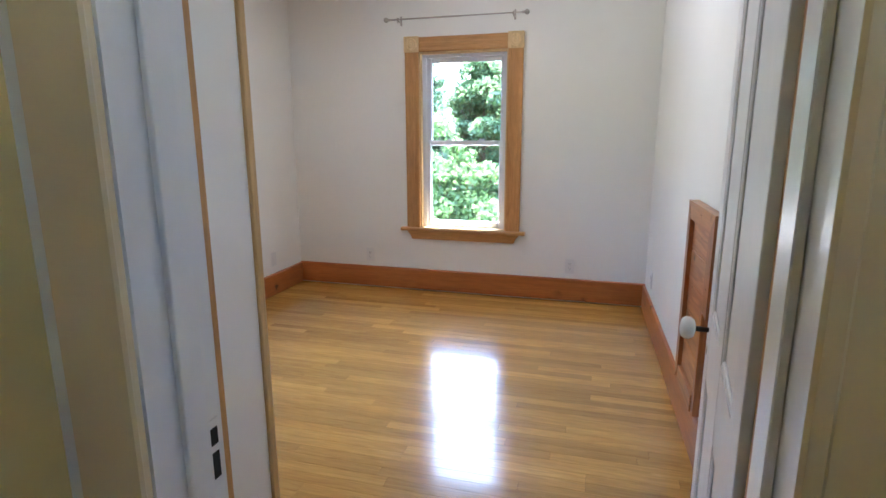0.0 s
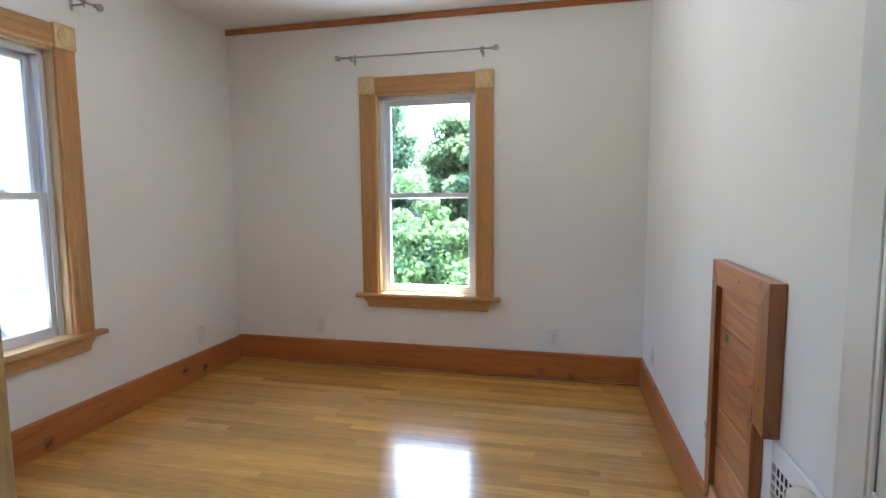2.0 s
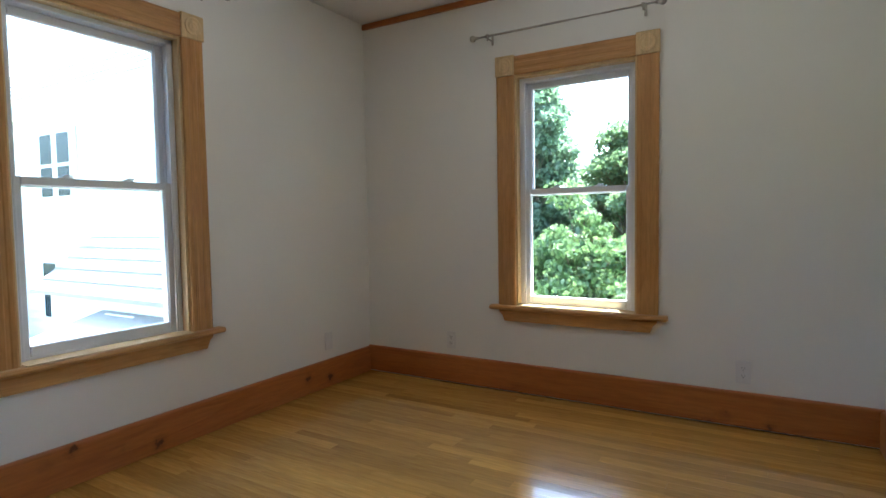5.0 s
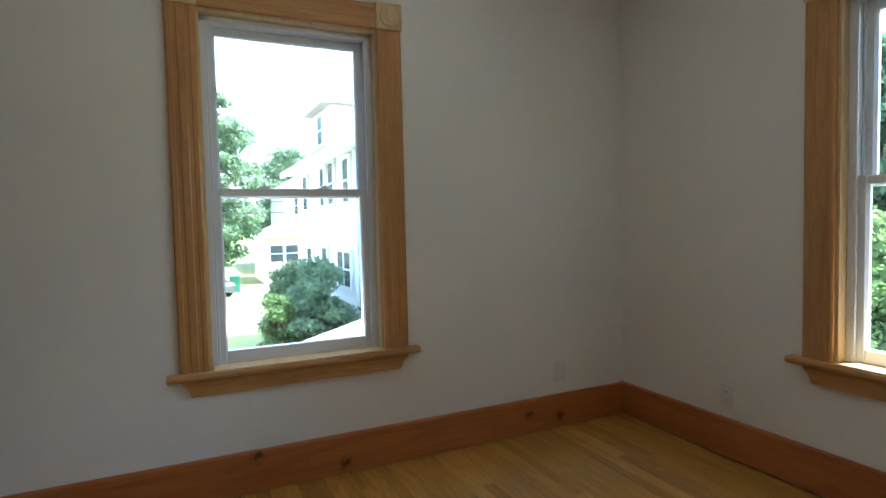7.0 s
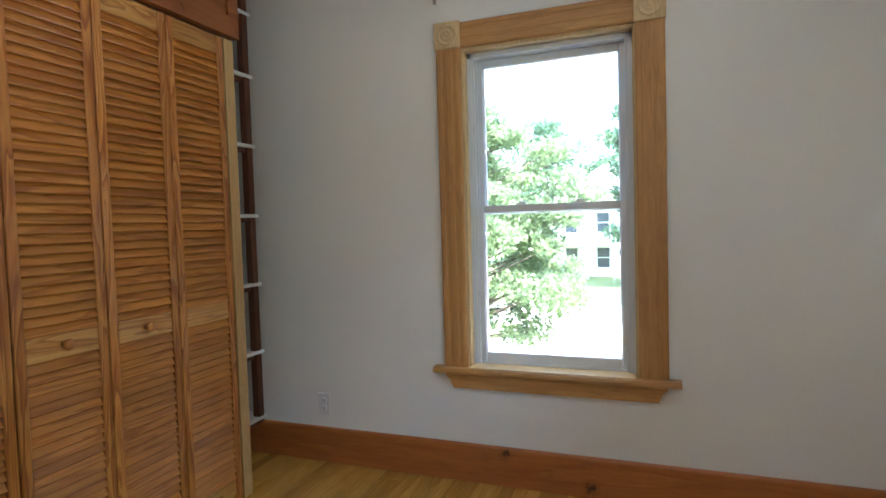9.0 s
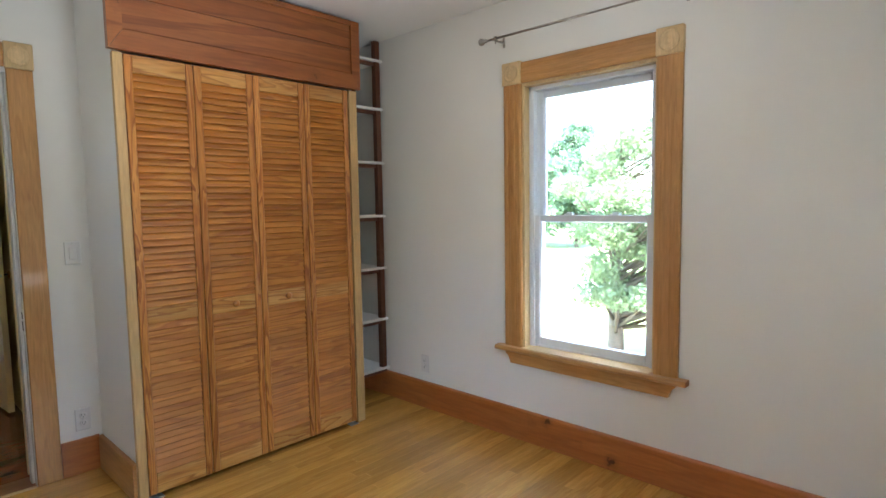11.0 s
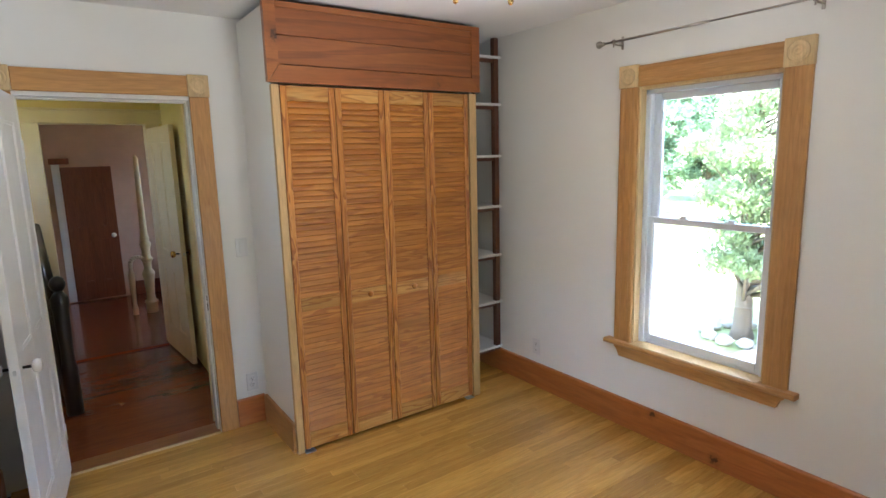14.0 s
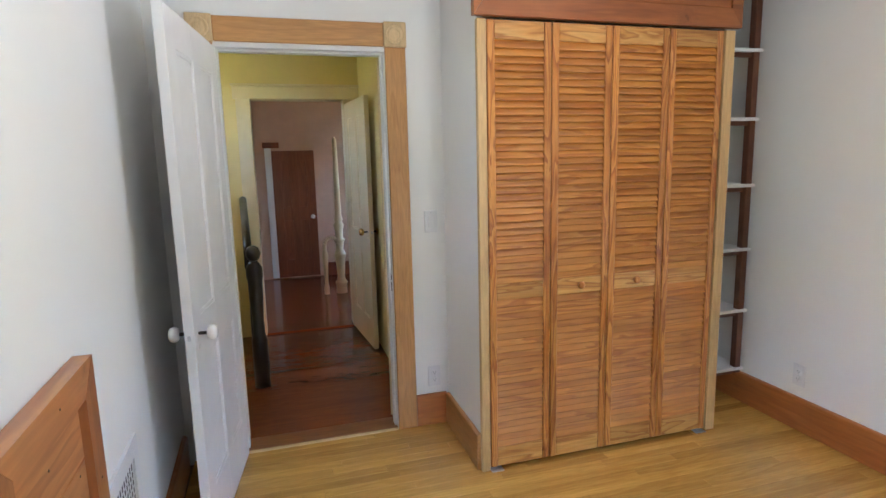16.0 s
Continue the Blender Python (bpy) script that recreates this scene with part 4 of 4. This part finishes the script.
part("fascia", B(hx0 - 0.5, hx1 + 0.5, hy - 0.56, hy - 0.501, ez - 0.17, ez + 0.05), SIDING, nb)
part("corner_board", B(-10.78, -10.62, hy - 0.07, hy - 0.031, GZ, ez - 0.065), SIDING, nb)
part("drainpipe", rod(bmesh.new(), (-10.95, hy - 0.10, GZ), (-10.95, hy - 0.10, ez - 0.07), 0.05), SIDING, nb)
dm = part("dormer", B(-16.5, -14.3, hy + 0.15, hy + 4.0, ez + 0.35, 4.72), SIDING, nb)
bm = bmesh.new()
lo = [bm.verts.new(c) for c in ((-16.85, hy - 0.2, 4.72), (-13.95, hy - 0.2, 4.72), (-13.95, hy + 4.2, 4.72), (-16.85, hy + 4.2, 4.72))]
up = [bm.verts.new(c) for c in ((-15.4, hy + 1.3, 5.75), (-15.4, hy + 4.2, 5.75))]
bm.faces.new((lo[0], lo[1], up[0])); bm.faces.new((lo[1], lo[2], up[1], up[0])); bm.faces.new((lo[2], lo[3], up[1])); bm.faces.new((lo[3], lo[0], up[0], up[1])); bm.faces.new(lo[::-1])
part("dormer_roof", bm, SHINGLE, dm)
sash(nb, pose(-15.4, hy + 0.148, 4.1), 0.55, 0.85)
for wx, wz, ww, wh in ((-8.27, 2.11, 0.38, 1.05), (-7.70, 2.11, 0.38, 1.05), (-11.87, 2.25, 0.46, 1.1), (-13.5, 2.28, 0.5, 1.15), (-14.6, 2.25, 0.4, 1.1), (-17.2, 2.2, 0.6, 1.1),
                       (-8.35, -0.04, 0.42, 0.95), (-14.55, -0.02, 0.5, 0.8), (-12.65, -0.1, 0.5, 0.9), (-11.95, -0.1, 0.5, 0.9), (-16.8, -0.2, 0.6, 1.0)):
    sash(nb, pose(wx, hy - 0.03, wz), ww, wh)
# entry porch with its ridge along the house, and a lower canopy before it
pr = root("entry_porch", pose(0, 0, 0), "small white entry porch with shingle roof and canopy", "porch")
part("wall", B(-4.85, -2.2, 3.75, hy - 0.05, GZ, 0.36), SIDING, pr)
part("gable", prism(bmesh.new(), [(3.75, 0.36), (4.85, 0.36), (4.3, 0.84)], "x", -4.849, -2.2), SIDING, pr)
bm = bmesh.new()
for k in range(5):
    f0, f1 = k / 5, (k + 1) / 5
    prism(bm, [(3.6 + 0.7 * f0, 0.30 + 0.6 * f0), (3.6 + 0.7 * f0, 0.345 + 0.6 * f0), (3.6 + 0.7 * f1, 0.32 + 0.6 * f1), (3.6 + 0.7 * f1, 0.30 + 0.6 * f1)], "x", -5.0, -2.1)
prism(bm, [(4.3, 0.90), (4.3, 0.94), (5.0, 0.34), (5.0, 0.30)], "x", -5.0, -2.1)
part("roof", bm, SHINGLE, pr)
sash(pr, pose(-3.3, 3.75, -0.25), 0.32, 0.6)
bm = bmesh.new()
lo = [bm.verts.new(c) for c in ((-4.7, 2.75, -0.36), (-2.0, 2.75, -0.36), (-2.0, 3.74, -0.36), (-4.7, 3.74, -0.36))]
up = [bm.verts.new(c) for c in ((-3.7, 3.74, 0.17), (-2.6, 3.74, 0.17))]
bm.faces.new((lo[0], lo[1], up[1], up[0])); bm.faces.new((lo[1], lo[2], up[1])); bm.faces.new((lo[2], lo[3], up[0], up[1])); bm.faces.new((lo[3], lo[0], up[0])); bm.faces.new(lo[::-1])
part("canopy", bm, SHINGLE, pr)
part("canopy_fascia", B(-4.7, -2.0, 2.76, 3.74, -0.46, -0.363), SIDING, pr)
for px in (-4.55, -2.15):
    part("porch_post", rod(bmesh.new(), (px, 2.88, GZ), (px, 2.88, -0.46), 0.06), SIDING, pr)

# farther houses
fh = root("cream_house", pose(-43, 9.3, GZ, 0, 0, 0), "small cream house across the street", "house")
part("wall", B(-3, 3, -2.6, 4, 0, 3.5), CREAMSIDE, fh)
part("roof", prism(bmesh.new(), [(-3.1, 3.4), (4.5, 3.4), (1.5, 4.7), (-0.3, 4.7)], "x", -3.5, 3.5), SHINGLE, fh)
for k in (-1.7, -0.6, 0.5):
    sash(fh, pose(3.01, k, 2.2, 0, 0, 90), 0.9, 1.2)
th = root("tall_house", pose(-52, 14.5, GZ), "tall pale blue house behind the cream one", "house")
part("wall", B(-4, 4, -5.0, 5, 0, 7.6), paint("pale_blue_clapboard", (0.60, 0.66, 0.72), 0.6, 0.03), th)
part("roof", prism(bmesh.new(), [(-5.5, 7.5), (5.5, 7.5), (0.0, 10.6)], "x", -4.5, 4.5), SHINGLE, th)
for k in (-3.6, -1.6):
    sash(th, pose(4.01, k, 6.0, 0, 0, 90), 0.9, 1.5)
bn = root("refuse_bin", pose(-36.0, 4.3, GZ + 0.0), "green wheeled refuse bin by the street", "bin")
BINGREEN = simple("bin_green_plastic", (0.03, 0.17, 0.11), 0.5)
part("body", prism(bmesh.new(), [(-0.26, 0.0), (0.26, 0.0), (0.34, 1.0), (-0.34, 1.0)], "y", -0.3, 0.3), BINGREEN, bn)
part("lid", B(-0.38, 0.38, -0.34, 0.34, 1.001, 1.06, bevel=0.015), BINGREEN, bn)
ph_ = root("hip_roof_house", pose(-46, -1.0, GZ), "white two-storey house with pyramid roof and chimney", "house")
part("wall", B(-4, 4, -4, 4, 0, 5.6), SIDING, ph_)
bm = bmesh.new()
lathe(bm, [(6.4, 5.5), (6.4, 5.6), (0.3, 9.0)], 4, pose(0, 0, 0, 0, 0, 45))
for f in bm.faces:
    f.smooth = False
part("roof", bm, SHINGLE, ph_)
part("chimney", B(-0.4, 0.4, 1.6, 2.3, 7.2, 9.6), simple("red_brick", (0.30, 0.13, 0.09), 0.9), ph_)
part("porch", B(4.0, 6.2, -3.5, 1.0, 2.5, 2.8), SIDING, ph_)
for k in (-3.3, -1.0, 0.9):
    part("porch_post", rod(bmesh.new(), (6.0, k, 0), (6.0, k, 2.5), 0.1), SIDING, ph_)
for k in (-2.4, 0.0, 2.4):
    sash(ph_, pose(4.01, k, 4.2, 0, 0, 90), 0.9, 1.5)
    sash(ph_, pose(4.01, k, 1.5, 0, 0, 90), 0.9, 1.5)

# parked car
car = root("parked_car", pose(-35, 2.6, GZ + 0.012, 0, 0, 20), "dark grey parked car on the far driveway", "car")
bm = bmesh.new()
prism(bm, [(-2.1, 0.3), (2.1, 0.3), (2.15, 0.7), (1.9, 0.88), (1.0, 0.95), (0.45, 1.4), (-1.0, 1.42), (-1.7, 0.98), (-2.1, 0.9)], "y", -0.85, 0.85)
part("body", bm, CARBODY, car)
part("windscreen", prism(bmesh.new(), [(1.02, 0.97), (0.48, 1.38), (0.5, 1.40), (1.06, 0.98)], "y", -0.72, 0.72), DARKGLASS, car)
for sx in (-1.3, 1.3):
    for sy in (-0.8, 0.8):
        part("wheel", lathe(bmesh.new(), [(0.2, -0.1), (0.33, -0.1), (0.33, 0.1), (0.2, 0.1)], 18, pose(sx, sy, 0.33, 90, 0, 0)), BLACK, car)

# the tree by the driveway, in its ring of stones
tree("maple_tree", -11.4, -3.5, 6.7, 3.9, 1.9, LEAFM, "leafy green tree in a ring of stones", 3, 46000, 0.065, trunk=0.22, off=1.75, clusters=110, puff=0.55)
for k in range(11):
    q = 2 * math.pi * k / 11
    bm = bmesh.new()
    bmesh.ops.create_icosphere(bm, subdivisions=2, radius=0.2)
    for v in bm.verts:
        v.co *= 1 + 0.25 * noise.noise(v.co * 6 + Vector((k, 0, 0)))
        v.co.z *= 0.7
    st = part("stone", bm, STONE, m=pose(-11.4 + 0.85 * math.cos(q), -3.5 + 0.85 * math.sin(q), GZ + 0.12, 0, 0, k * 40))
    tagged(st, "rough grey edging stone round the tree", "stone", "stones round the tree")
# far trees to the west
far = [(-52, -34, 13, 5.5), (-47, -25, 12, 5), (-40, -31, 12, 5.5), (-56, -17, 14, 6), (-58, -8, 15, 6.5), (-57, 2, 14, 6), (-52, 20, 12, 4.5), (-36.5, 2.7, 13.0, 4.3), (-26, -18, 9.5, 3.6), (-24, -22, 9, 3.4), (-60, 12, 12, 6), (-33, -22, 10, 4.5)]
for k, (x, y, hh, sp) in enumerate(far):
    tree("tree", x, y, hh, sp, 2.0, LEAFD if k % 3 else LEAF, "tall leafy tree across the street", 20 + k, 18000, 0.17, trunk=0.25, clusters=80, puff=0.85)
# shrubs by the white house
for k, (x, y, hh, sp, mt) in enumerate([(-9.4, 4.1, 2.6, 1.1, LEAFD), (-11.2, 4.2, 3.0, 1.4, LEAFD), (-13.3, 4.2, 2.9, 1.2, LEAFD), (-9.9, 3.2, 2.3, 0.8, LEAFB), (-15.6, 4.3, 2.7, 1.0, LEAFD)]):
    tree("shrub", x, y, hh, sp, 0.2, mt, "dense green shrub beside the white house", 50 + k, 14000, 0.055, trunk=0.04, clusters=60, puff=1.1)
# trees behind the north window
north = [(-2.3, 13.0, 7.3, 2.1), (0.9, 13.2, 7.1, 1.7), (-3.9, 14.0, 7.6, 2.2), (2.6, 14.0, 7.3, 1.9), (4.6, 14.5, 7.5, 2.2), (-0.6, 14.5, 6.1, 2.3), (-1.2, 18.5, 6.2, 2.8), (3.0, 19, 6.3, 2.6), (-6.5, 16.5, 8.2, 2.6), (6.8, 17, 9.0, 2.6), (-4.5, 21, 7.0, 3.0), (0.6, 22, 6.0, 3.0)]
for k, (x, y, hh, sp) in enumerate(north):
    tree("tree", x, y, hh, sp, 0.4, LEAFD if k % 2 == 0 else LEAF, "dense green tree behind the house", 70 + k, 32000, 0.07, conical=k not in (1, 5), trunk=0.09, clusters=110, puff=0.72)
for k, (x, y, hh, sp) in enumerate([(-0.3, 9.6, 4.2, 1.5), (1.7, 9.9, 3.9, 1.4), (3.2, 9.4, 3.5, 1.4), (-2.2, 9.8, 4.1, 1.6), (0.8, 8.6, 3.0, 1.3), (-4.4, 10.2, 4.2, 1.7), (5.0, 10, 3.8, 1.6), (-1.2, 8.7, 3.1, 1.2), (2.4, 8.5, 2.8, 1.2)]):
    tree("shrub", x, y, hh, sp, 0.2, LEAFB, "bright green leafy shrub behind the house", 90 + k, 20000, 0.055, trunk=0.03, clusters=80, puff=0.9)
# overhead cables along the street
pl = root("power_line", pose(0, 0, GZ), "overhead power line on wooden poles along the street", "power line")
for y in (-45, 45):
    part("pole", lathe(bmesh.new(), [(0.16, -0.1), (0.12, 6.5)], 10, pose(-29.5, y, 0)), BARK, pl)
for k, z in enumerate((5.4, 4.8)):
    part("cable", rod(bmesh.new(), (-29.35 - 0.3 * k, -45, z), (-29.35 - 0.3 * k, 45, z + 0.4), 0.025, 6), BLACK, pl)

# ---------------- floorboards ----------------
rng = random.Random(5)
BW = 0.0585
rows_n = int(YN / BW) + 1
lengths = [0.55, 0.75, 0.95, 1.2, 1.5]
plank_mesh = {}


def plank(length, w, material, depth=0.016):
    key = (round(length, 3), round(w, 4), material.name)
    if key not in plank_mesh:
        bm = B(0, length - 0.0005, 0, w - 0.0005, -depth, 0)
        bmesh.ops.bevel(bm, geom=[ed for ed in bm.edges if all(v.co.z > -1e-6 for v in ed.verts)], offset=0.0005, segments=1, affect="EDGES")
        plank_mesh[key] = mesh_of("plank", bm, material)
    return plank_mesh[key]


for k in range(rows_n):
    x = -rng.random() * 0.5
    y = -0.004 + k * BW
    while x < 3.05:
        L = rng.choice(lengths)
        a, b = max(x, 0.0), min(x + L, 3.07)
        b = round(a + max(0.02, round((b - a) / 0.05) * 0.05), 3)
        if x + L > 3.0:
            b = max(b, 3.05)
        p = new("plank", plank(b - a, BW, OAK))
        p.parent = floor
        p.location = (a, y, 0.0)
        x = b
